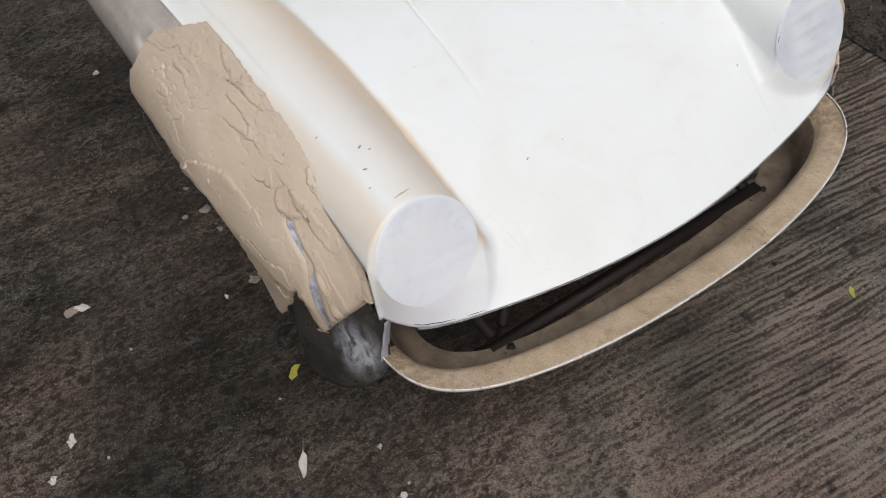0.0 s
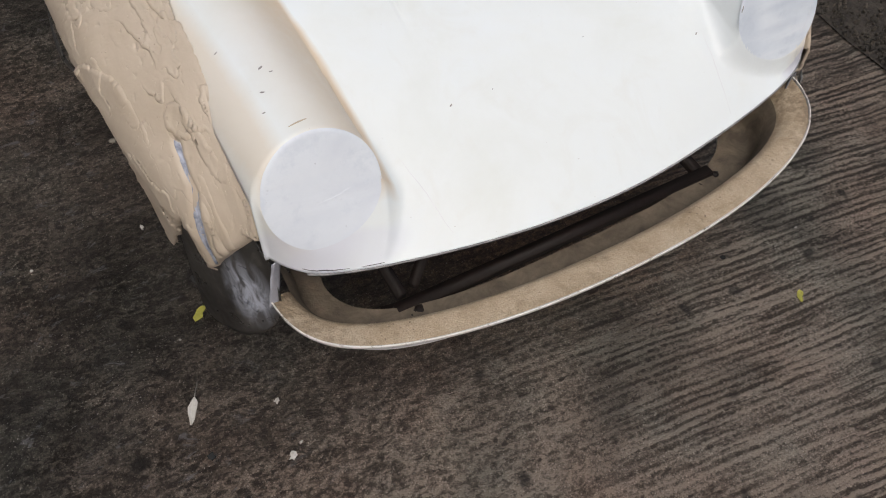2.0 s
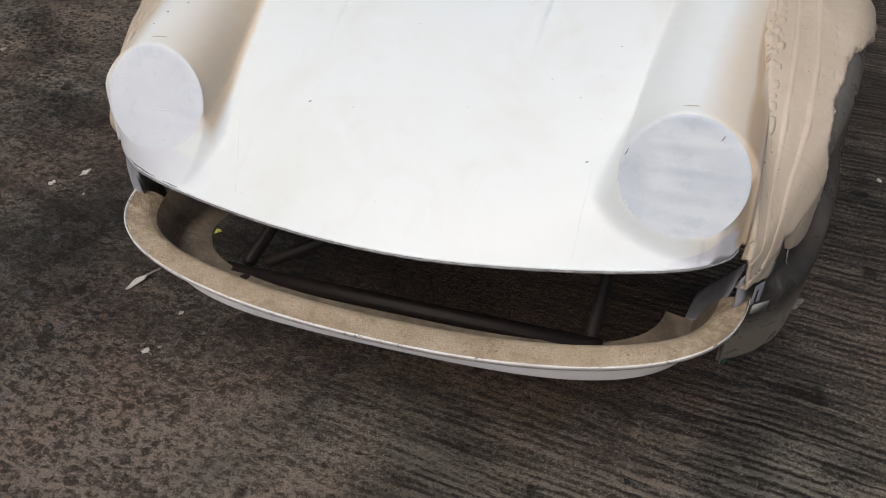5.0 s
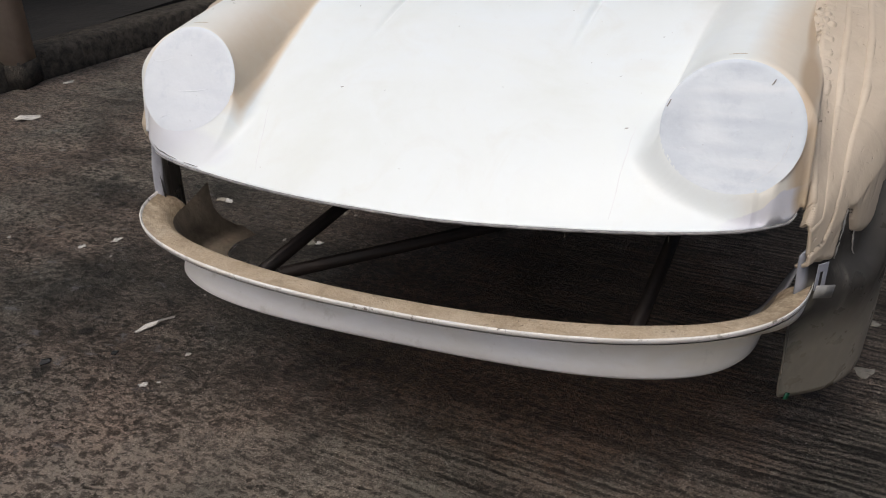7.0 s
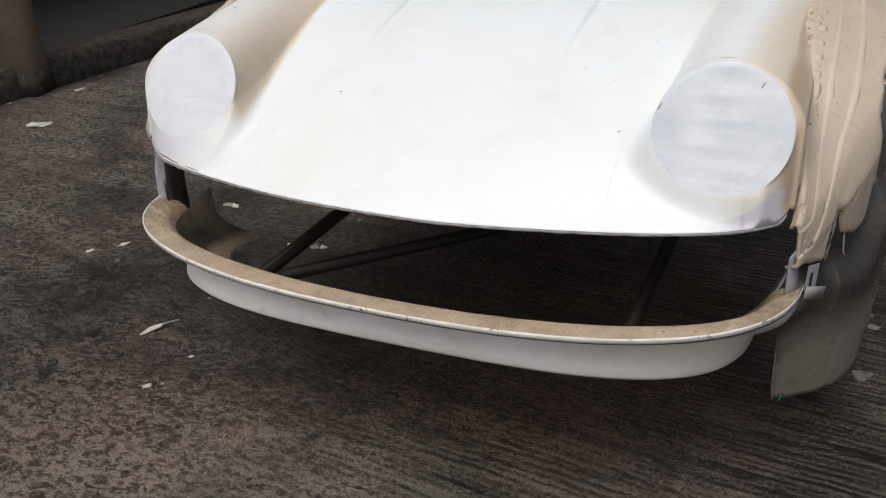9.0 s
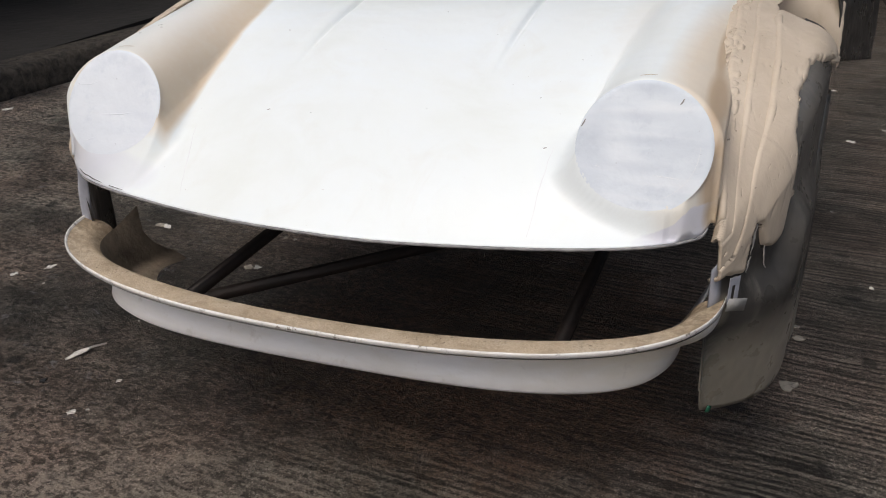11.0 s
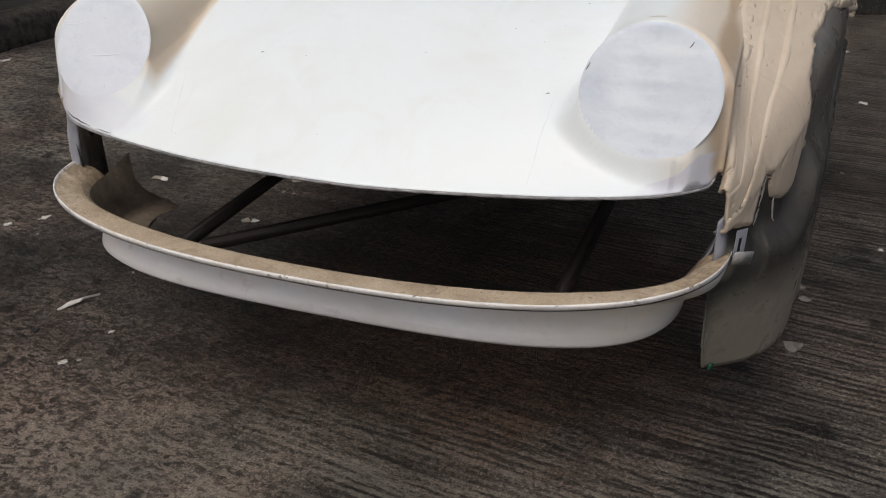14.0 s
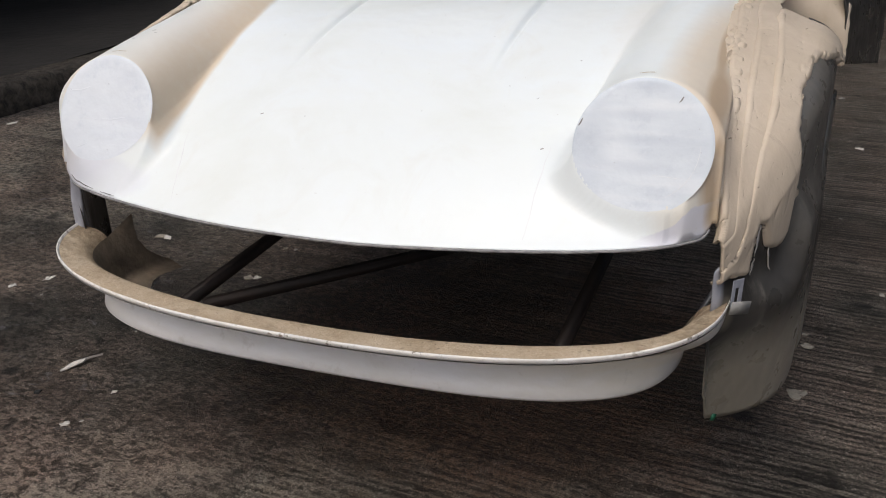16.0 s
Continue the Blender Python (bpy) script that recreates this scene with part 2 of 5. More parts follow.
def make_lip():
    m, nt, b = material("chipped_white_lip", 0.5)
    v = coords(nt)
    chips = calc(nt, "MULTIPLY", ramp(nt, noise_node(nt, v, 75, 4, 0.7), [(0.55, 0.0), (0.60, 0.95)]), ramp(nt, noise_node(nt, v, 9, 3, 0.6), [(0.46, 0.1), (0.58, 1.0)]))
    col = mix(nt, ramp(nt, noise_node(nt, v, 16, 4), [(0.4, 0.0), (0.7, 0.6)]), (0.80, 0.78, 0.75), (0.66, 0.60, 0.52))
    col = mix(nt, chips, col, (0.20, 0.16, 0.12))
    nt.links.new(col, b.inputs["Base Color"])
    bump(nt, b, noise_node(nt, v, 90, 3), 0.2, 0.004)
    return m


def make_plain(name, a, c, rough, scale, metal=0.0, bumps=0.25, dist=0.004):
    m, nt, b = material(name, rough, metal)
    v = coords(nt)
    col = ramp(nt, noise_node(nt, v, scale, 5, 0.65, 0.5), [(0.33, a), (0.68, c)])
    nt.links.new(col, b.inputs["Base Color"])
    bump(nt, b, noise_node(nt, v, scale * 5, 4), bumps, dist)
    return m


GROOVE_TURN = radians(6.5)


def make_concrete():
    m, nt, b = material("broomed_concrete", 0.8)
    v = coords(nt)
    sep = nt.nodes.new("ShaderNodeSeparateXYZ")
    nt.links.new(v, sep.inputs[0])
    X, Y = sep.outputs["X"], sep.outputs["Y"]

    def shifted(vec, scale, amount, detail=2):
        w = nt.nodes.new("ShaderNodeTexNoise")
        w.inputs["Scale"].default_value = scale
        w.inputs["Detail"].default_value = detail
        nt.links.new(vec, w.inputs["Vector"])
        mid = nt.nodes.new("ShaderNodeVectorMath")
        mid.operation = "SUBTRACT"
        mid.inputs[1].default_value = (0.5, 0.5, 0.5)
        nt.links.new(w.outputs["Color"], mid.inputs[0])
        o = nt.nodes.new("ShaderNodeVectorMath")
        o.operation = "MULTIPLY_ADD"
        o.inputs[1].default_value = amount
        nt.links.new(mid.outputs[0], o.inputs[0])
        nt.links.new(vec, o.inputs[2])
        return o.outputs[0]

    # the broom's direction, with strokes that waver by hand and by grain
    mp = nt.nodes.new("ShaderNodeMapping")
    mp.inputs["Rotation"].default_value = (0, 0, GROOVE_TURN)
    nt.links.new(v, mp.inputs["Vector"])
    bend_ = shifted(mp.outputs[0], 2.2, (0.05, 0.04, 0))
    q = shifted(bend_, 17, (0.045, 0.020, 0), 5)
    straight = shifted(bend_, 30, (0.03, 0.0075, 0), 5)

    def stretched(sx, sy, detail, rough):
        k = nt.nodes.new("ShaderNodeMapping")
        k.inputs["Scale"].default_value = (sx, sy, 1)
        nt.links.new(q, k.inputs["Vector"])
        return noise_node(nt, k.outputs[0], 1.0, detail, rough)

    def cells(sx, sy, randomness):
        k = nt.nodes.new("ShaderNodeMapping")
        k.inputs["Scale"].default_value = (sx, sy, 1)
        nt.links.new(q, k.inputs["Vector"])
        c = nt.nodes.new("ShaderNodeTexVoronoi")
        c.voronoi_dimensions, c.feature = "2D", "DISTANCE_TO_EDGE"
        c.inputs["Scale"].default_value = 1.0
        c.inputs["Randomness"].default_value = randomness
        nt.links.new(k.outputs[0], c.inputs["Vector"])
        return c.outputs["Distance"]

    grain = noise_node(nt, v, 170, 4, 0.75, 0.2)
    grit = noise_node(nt, v, 430, 2, 0.6)
    mott = noise_node(nt, v, 9, 6, 0.7, 0.4)
    patch = noise_node(nt, v, 1.3, 3, 0.6, 0.3)
    fray = noise_node(nt, v, 85, 5, 0.75)
    # broom lines kept towards one side of the yard, worn to a net of pits on the other
    lined = ramp(nt, calc(nt, "ADD", calc(nt, "MULTIPLY", X, 0.50), calc(nt, "MULTIPLY", patch, 1.3)), [(0.36, 0.0), (0.95, 1.0)])
    # paler to the front: wear, and the shade towards the car, in one mask
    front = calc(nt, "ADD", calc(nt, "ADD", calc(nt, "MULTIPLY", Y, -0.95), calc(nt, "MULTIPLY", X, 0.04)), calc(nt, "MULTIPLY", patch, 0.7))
    front_pale = ramp(nt, front, [(0.20, 0.05), (0.85, 1.0)])
    lane = ramp(nt, calc(nt, "SUBTRACT", calc(nt, "MULTIPLY", X, -1.0), calc(nt, "MULTIPLY", noise_node(nt, v, 2.2, 5, 0.65, 0.5), 2.2)), [(0.15, 0.0), (1.05, 1.0)])
    wave = nt.nodes.new("ShaderNodeTexWave")
    wave.wave_type, wave.bands_direction = "BANDS", "Y"
    for k, val in (("Scale", 17.0), ("Distortion", 1.2), ("Detail", 2.0), ("Detail Scale", 1.2), ("Detail Roughness", 0.5)):
        wave.inputs[k].default_value = val
    nt.links.new(straight, wave.inputs["Vector"])
    breaks = stretched(4.2, 74, 4, 0.64)
    frayed = calc(nt, "MULTIPLY", calc(nt, "SUBTRACT", fray, 0.5), 1.9)
    ridge = ramp(nt, calc(nt, "ADD", calc(nt, "ADD", calc(nt, "MULTIPLY", wave.outputs["Fac"], 0.42), frayed), calc(nt, "ADD", 0.32, calc(nt, "MULTIPLY", calc(nt, "SUBTRACT", breaks, 0.5), 3.4))), [(0.20, 0.0), (1.0, 1.0)])
    crumb = ramp(nt, noise_node(nt, v, 150, 4, 0.8), [(0.40, 0.10), (0.50, 0.5), (0.62, 1.0)])
    clumps = noise_node(nt, coords(nt, (1, 1.6, 1), (0, 0, GROOVE_TURN)), 42, 3, 0.6, 0.7)
    rough_mix = calc(nt, "ADD", calc(nt, "MULTIPLY", clumps, 0.50), calc(nt, "ADD", calc(nt, "MULTIPLY", mott, 0.15), calc(nt, "MULTIPLY", fray, 0.35)))
    edge = calc(nt, "ADD", cells(21, 42, 1.0), calc(nt, "MULTIPLY", calc(nt, "SUBTRACT", fray, 0.5), 0.9))
    web = calc(nt, "MULTIPLY", ramp(nt, edge, [(0.0, 0.55), (0.30, 0.0)]), ramp(nt, stretched(11, 20, 4, 0.65), [(0.42, 0.0), (0.60, 1.0)]))
    net = calc(nt, "ADD", web, ramp(nt, rough_mix, [(0.455, 0.03), (0.50, 0.36), (0.55, 1.0)]), True)
    comb = mix(nt, lined, net, ridge)
    uneven = ramp(nt, stretched(0.8, 13, 3, 0.6), [(0.36, 0.55), (0.64, 1.25)])
    pale = calc(nt, "MULTIPLY", calc(nt, "MULTIPLY", comb, uneven), calc(nt, "ADD", 0.22, calc(nt, "MULTIPLY", crumb, 1.25)))
    level = calc(nt, "ADD", calc(nt, "ADD", calc(nt, "MULTIPLY", front_pale, 1.05), calc(nt, "MULTIPLY", lane, 0.58)), calc(nt, "ADD", 0.46, calc(nt, "MULTIPLY", lined, 0.52)))
    level = calc(nt, "ADD", level, calc(nt, "MULTIPLY", calc(nt, "MULTIPLY", lined, front_pale), 0.05))
    # darker beside and behind the car
    back_dark = calc(nt, "MULTIPLY", ramp(nt, calc(nt, "ADD", X, calc(nt, "MULTIPLY", calc(nt, "SUBTRACT", mott, 0.5), 0.5)), [(0.66, 0.0), (0.92, 1.0)]), ramp(nt, Y, [(0.10, 0.0), (0.80, 1.0)]))
    level = calc(nt, "MULTIPLY", level, calc(nt, "SUBTRACT", 1.0, calc(nt, "MULTIPLY", back_dark, 0.4)))
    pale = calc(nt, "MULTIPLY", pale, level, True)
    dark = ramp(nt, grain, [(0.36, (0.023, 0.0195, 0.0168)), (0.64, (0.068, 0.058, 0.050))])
    # lifts the dark tone away from the car's painted shade
    film = mix(nt, front_pale, (1.0, 1.0, 1.0), (1.75, 1.62, 1.5))
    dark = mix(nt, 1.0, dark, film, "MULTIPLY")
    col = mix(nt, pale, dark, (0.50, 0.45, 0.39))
    # pale grains of aggregate worn bare
    stones = nt.nodes.new("ShaderNodeTexVoronoi")
    stones.voronoi_dimensions = "2D"
    stones.inputs["Scale"].default_value = 190
    nt.links.new(v, stones.inputs["Vector"])
    tone = nt.nodes.new("ShaderNodeSeparateColor")
    nt.links.new(stones.outputs["Color"], tone.inputs[0])
    bare = calc(nt, "MULTIPLY", ramp(nt, stones.outputs["Distance"], [(0.20, 1.0), (0.42, 0.0)]), ramp(nt, tone.outputs[0], [(0.80, 0.0), (0.97, 1.0)]))
    bare = calc(nt, "MULTIPLY", bare, calc(nt, "ADD", 0.22, calc(nt, "MULTIPLY", pale, 1.6)), True)
    col = mix(nt, bare, col, (0.66, 0.63, 0.57))
    tint = ramp(nt, noise_node(nt, v, 1.9, 4, 0.6), [(0.35, (1.13, 0.97, 0.88)), (0.65, (0.98, 1.0, 0.95))])
    col = mix(nt, 1.0, col, tint, "MULTIPLY")
    oil = ramp(nt, noise_node(nt, v, 2.1, 4, 0.6, 0.8), [(0.48, 1.0), (0.66, 0.5)])
    col = mix(nt, 1.0, col, oil, "MULTIPLY")
    # shade under the nose and body, put into the concrete's colour
    under_shade = ramp(nt, calc(nt, "ADD", wash(nt, (0.10, 0.38, 0.0), (0.80, 0.72, 1.0)), calc(nt, "MULTIPLY", calc(nt, "SUBTRACT", mott, 0.5), 0.9)), [(0.10, (1.0, 1.0, 1.0)), (0.40, (0.66, 0.53, 0.44))])
    col = mix(nt, 1.0, col, under_shade, "MULTIPLY")
    # oil dripped beside the wheel
    soak = ramp(nt, calc(nt, "ADD", wash(nt, (-0.92, 0.12, 0.0), (0.50, 0.72, 1.0)), calc(nt, "MULTIPLY", calc(nt, "SUBTRACT", mott, 0.5), 0.8)), [(0.15, 1.0), (0.50, 0.76)])
    col = mix(nt, 1.0, col, soak, "MULTIPLY")
    drops = ramp(nt, noise_node(nt, v, 12, 1, 0.4), [(0.69, 0.0), (0.75, 0.75)])
    col = mix(nt, drops, col, (0.016, 0.014, 0.013))
    # white scuffs where the yard is smooth
    scuff = calc(nt, "MULTIPLY", ramp(nt, noise_node(nt, coords(nt, (1, 1.8, 1), (0, 0, radians(-25))), 15, 5, 0.7, 0.5), [(0.60, 0.0), (0.67, 0.6)]),
                 ramp(nt, X, [(0.0, 1.0), (0.02, 0.0)]))
    far = calc(nt, "MULTIPLY", scuff, ramp(nt, calc(nt, "MULTIPLY", X, -1.0), [(0.55, 0.0), (0.85, 1.0)]))
    col = mix(nt, far, col, (0.33, 0.33, 0.34))
    white = calc(nt, "MULTIPLY", ramp(nt, noise_node(nt, v, 210, 1, 0.5), [(0.70, 0.0), (0.73, 1.0)]), ramp(nt, noise_node(nt, v, 5, 3, 0.6), [(0.45, 0.1), (0.60, 1.0)]))
    col = mix(nt, white, col, (0.58, 0.55, 0.50))
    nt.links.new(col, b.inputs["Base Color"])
    nt.links.new(ramp(nt, mott, [(0.3, 0.28), (0.7, 0.56)]), b.inputs["Roughness"])
    h = calc(nt, "ADD", calc(nt, "MULTIPLY", comb, 0.25), calc(nt, "ADD", calc(nt, "MULTIPLY", fray, 0.5), calc(nt, "ADD", calc(nt, "MULTIPLY", crumb, 0.35), calc(nt, "MULTIPLY", grit, 0.3))))
    b.inputs["Specular IOR Level"].default_value = 0.62
    bump(nt, b, h, 1.0, 0.018)
    return m


WHITE = make_white_skin()
DISC = make_disc("grey_filler_disc", (0.585, 0.635, 0.69), (0.67, 0.72, 0.765), (0.47, 0.52, 0.59), 0.5,
                 (((0.520, -0.062, 0.690), (0.085, 0.03, 0.009)), ((0.500, -0.076, 0.652), (0.080, 0.03, 0.012)), ((0.490, -0.043, 0.724), (0.060, 0.03, 0.010)), ((0.425, -0.064, 0.680), (0.040, 0.08, 0.11)), ((0.520, -0.022, 0.765), (0.060, 0.03, 0.012))))
DISC_LILAC = make_disc("lilac_filler_disc", (0.66, 0.70, 0.755), (0.725, 0.765, 0.81), (0.58, 0.63, 0.70), 0.2)
FILLER = make_filler("tan_body_filler", (0.56, 0.475, 0.375), (0.475, 0.395, 0.30))
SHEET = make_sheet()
RAW = make_raw_glass()
VALANCE = make_valance_white()
LIP = make_lip()
CONCRETE = make_concrete()
STEEL = make_plain("red_oxide_steel", (0.006, 0.0036, 0.003), (0.018, 0.0095, 0.0075), 0.65, 20)
RUBBER = make_plain("tyre_rubber", (0.012, 0.012, 0.012), (0.025, 0.024, 0.023), 0.75, 14)
KERB = make_plain("rough_kerb", (0.020, 0.0165, 0.013), (0.115, 0.096, 0.074), 0.9, 26, 0, 0.9, 0.02)
# near black: the unlit shed's shade is put into this colour
DARKWALL = make_plain("near_black_wall", (0.011, 0.0098, 0.0085), (0.026, 0.023, 0.020), 0.9, 2.5, 0, 0.4, 0.02)
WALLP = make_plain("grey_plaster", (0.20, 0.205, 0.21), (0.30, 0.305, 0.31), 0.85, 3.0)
POSTPAINT = make_plain("brown_post_paint", (0.36, 0.275, 0.21), (0.48, 0.38, 0.295), 0.6, 6)
BLUEGREY = make_plain("blue_grey_edge", (0.16, 0.18, 0.22), (0.24, 0.26, 0.31), 0.6, 9)
SCRAP = make_plain("dried_filler_scrap", (0.42, 0.40, 0.36), (0.58, 0.55, 0.51), 0.7, 40)
SPLAT = make_plain("tan_splat", (0.20, 0.18, 0.145), (0.33, 0.295, 0.24), 0.7, 30)
LEAF = make_plain("yellow_leaf", (0.30, 0.30, 0.05), (0.42, 0.38, 0.08), 0.6, 60)
PALE = make_plain("grey_brown_film", (0.34, 0.315, 0.285), (0.54, 0.515, 0.48), 0.28, 5, 0, 0.3, 0.01)
STRAPM = make_plain("pale_lavender", (0.30, 0.305, 0.35), (0.46, 0.47, 0.52), 0.4, 18)
TAPE = make_plain("grey_tape", (0.24, 0.235, 0.22), (0.36, 0.35, 0.33), 0.3, 25)
GREEN = make_plain("green_tape", (0.01, 0.10, 0.05), (0.02, 0.16, 0.08), 0.4, 25)
PENCIL = make_plain("pencil_line", (0.66, 0.67, 0.68), (0.76, 0.77, 0.78), 0.6, 30)


# ---------------------------------------------------------------- mesh helpers
def part(name, bm, mat, parent=None, label="", smooth=True):
    me = bpy.data.meshes.new(name)
    bmesh.ops.recalc_face_normals(bm, faces=bm.faces) if len(bm.faces) < 4000 else None
    bm.to_mesh(me)
    bm.free()
    for p in me.polygons:
        p.use_smooth = smooth
    for mm in (mat if isinstance(mat, (list, tuple)) else (mat,)):
        me.materials.append(mm)
    ob = new(name, me)
    if parent:
        ob.parent = parent
    return tagged(ob, label)


def sheet_mesh(name, P, mat, parent=None, label="", thick=0.0, offset=-1.0, flip=False):
    """A surface from an array of points P[i, j, 3]; NaN points leave holes."""
    n, m = P.shape[:2]
    ok = ~np.isnan(P).any(2)
    index = -np.ones((n, m), int)
    index[ok] = np.arange(ok.sum())
    a, b, c, d = index[:-1, :-1], index[1:, :-1], index[1:, 1:], index[:-1, 1:]
    full = (a >= 0) & (b >= 0) & (c >= 0) & (d >= 0)
    F = np.stack([a[full], b[full], c[full], d[full]], -1)
    if flip:
        F = F[:, ::-1]
    me = bpy.data.meshes.new(name)
    me.from_pydata(P[ok].tolist(), [], F.tolist())
    me.validate()
    for p in me.polygons:
        p.use_smooth = True
    me.materials.append(mat)
    ob = new(name, me)
    if parent:
        ob.parent = parent
    if thick:
        s = ob.modifiers.new("thickness", "SOLIDIFY")
        s.thickness, s.offset = thick, offset
    return tagged(ob, label)


def box_bm(size, m=None, bevel=0.0, seg=2):
    bm = bmesh.new()
    bmesh.ops.create_cube(bm, size=1)
    bmesh.ops.scale(bm, vec=size, verts=bm.verts)
    if bevel:
        bmesh.ops.bevel(bm, geom=bm.edges[:], offset=bevel, segments=seg, affect="EDGES")
    if m is not None:
        bmesh.ops.transform(bm, matrix=m, verts=bm.verts)
    return bm


def bar_bm(a, b, w, h=None, bevel=0.003):
    """A square tube from a to b."""
    a, b = Vector(a), Vector(b)
    d = b - a
    m = Matrix.Translation((a + b) / 2) @ d.to_track_quat("Y", "Z").to_matrix().to_4x4()
    return box_bm((w, d.length, h or w), m, bevel)


def wob(x, y, z, f, seed=0.0):
    return noise.noise(Vector((x * f + seed, y * f - seed, z * f + 3.1 * seed)))


# ---------------------------------------------------------------- ground and surroundings
bm = bmesh.new()
bmesh.ops.create_grid(bm, x_segments=40, y_segments=40, size=60)
tagged(part("ground", bm, CONCRETE, None, "dark broom-finished concrete yard with worn pale streaks, shade near the car painted in"), category="ground", kind="structure")


def slab(name, lo, hi, mat, label, bevel=0.0):
    size = [h - l for l, h in zip(lo, hi)]
    mid = [(h + l) / 2 for l, h in zip(lo, hi)]
    return tagged(part(name, box_bm(size, pose(*mid), bevel), mat, None, label, smooth=False), category=name.split("_")[0], kind="structure")


slab("floor_raised", (-9.0, -7.0, 0.0), (-3.16, 8.5, 0.118), DARKWALL, "raised concrete floor of the open shed, its shade painted near black")
# the shed's back wall and roof are out of view and hold back sky
slab("wall_west", (-9.2, -7.0, 0.0), (-9.0, 9.0, 3.2), DARKWALL, "unseen near-black back wall of the unlit shed")
# added out of view to cut sky light from the far end
slab("wall_north", (-9.0, 8.5, 0.0), (7.0, 8.7, 3.2), DARKWALL, "unseen dark wall added at the far end to block sky")
slab("roof_shed", (-9.2, -7.0, 3.2), (-4.2, 8.7, 3.35), DARKWALL, "unseen dark shed roof that blocks sky")
# unseen roof, added to darken what the far sky would light
slab("roof_canopy", (-3.0, 4.2, 3.2), (7.0, 8.7, 3.35), DARKWALL, "unseen dark roof added over the far end to block sky")


# two unseen walls, added to set how much low sky reaches the car
slab("wall_south", (-9.0, -7.2, 0.0), (6.2, -7.0, 1.3), WALLP, "unseen grey wall added behind the yard to limit low sky")
slab("wall_east", (6.0, -7.0, 0.0), (6.2, 8.5, 2.6), WALLP, "unseen grey wall added along the yard to limit low sky")


def kerb_block(y0, y1):
    """A rough kerb stone with a worn, crumbled edge."""
    n = 60
    P = []
    prof = [(-3.17, 0.118), (-3.03, 0.12), (-3.008, 0.119), (-3.0, 0.112), (-2.998, 0.06), (-2.996, 0.02), (-2.99, -0.01)]
    for i in range(n + 1):
        y = y0 + (y1 - y0) * i / n
        end = 0.004 if i in (0, n) else 0
        row = []
        for k, (x, z) in enumerate(prof):
            d = 0.012 * wob(y, x, z, 5, 1) + 0.012 * wob(y, x, z, 19, 5) + 0.008 * wob(y, x, z, 60, 5)
            row.append((x - end + (d if k > 1 else 0), y, z + (0.6 * d if 0 < k < 6 else 0) - end))
        P.append(row)
    return sheet_mesh("kerb_stone", np.array(P), KERB, kerb, thick=0.03)


kerb = tagged(new("kerb"), "low rough kerb of crumbling concrete blocks", "kerb", kind="structure")
kerb.matrix_basis = pose(-2.95, 1.75, 0, 0, 0, -7) @ pose(3.0, -1.75, 0)
for k in range(11):
    kerb_block(-2.9 + k * 0.98, -2.9 + k * 0.98 + 0.978)

# post at the kerb, tan with a blue-grey side
post = tagged(new("post"), "tan painted post with a stained foot beside the kerb", "post", kind="structure")
post.matrix_basis = pose(-2.985, 1.625, 0, 0, 0, 14)
part("shaft", box_bm((0.19, 0.16, 3.2), pose(0, 0, 1.6), 0.012), POSTPAINT, post)
part("foot", box_bm((0.205, 0.175, 0.13), pose(0, 0, 0.065), 0.01), KERB, post, "dark stained concrete foot")
part("edge_strip", box_bm((0.02, 0.166, 3.0), pose(-0.098, -0.004, 1.63), 0.004), BLUEGREY, post, "blue-grey painted edge")

# smooth dirty strip beyond the slab's edge
bm = bmesh.new()
bmesh.ops.create_grid(bm, x_segments=30, y_segments=160, size=1)
for v in bm.verts:
    v.co = Vector((1.40 + 0.9 * (v.co.x + 1) / 2 + (0.012 * wob(v.co.y * 6, 0, 0, 6) if v.co.x < -0.99 else 0), v.co.y * 6, 0.006 + 0.004 * wob(v.co.x * 0.45, v.co.y * 6, 0, 5)))
tagged(part("gutter_strip", bm, make_plain("silted_strip", (0.020, 0.016, 0.012), (0.055, 0.045, 0.035), 0.9, 12, 0, 0.8, 0.02), None, "smooth silted strip along the slab edge"), category="ground", kind="structure")

# ---------------------------------------------------------------- the car's nose
def nose_edge(x):
    """Front cut edge of the white skin: y and z over x."""
    u = min(abs(x) / 0.627, 0.985)
    s = u ** 2.0
    c = math.sqrt(max(1 - s * s, 0))
    y = 0.111 - 0.33 * c ** 0.5 + 0.143 * u * u * (1 - u * u)
    y = -smax(-y, 0.058, 0.09)
    return y, 0.538 + 0.017 * u * u - 0.017 * u * u * (1 - u * u) + (0.02 * max(0, u - 0.9) / 0.1 if x < 0 else 0.016 * (max(0, u - 0.962) / 0.023) ** 2)


def hood_z(y):
    return 0.658 + 0.47 * y - 0.36 * y * y if y < 0.6 else 0.8104 + 0.038 * (y - 0.6)


def crown_z(y):
    return 0.776 + 0.14 * y - 0.05 * y * y


def crown_x(y):
    return 0.505 + 0.05 * max(y, 0)


def smax(a, b, k):
    h = max(k - abs(a - b), 0) / k
    return max(a, b) + h * h * k * 0.25


FACE = radians(28)
LAMP = Vector((0.505, -0.064, 0.680))
RAD = 0.107


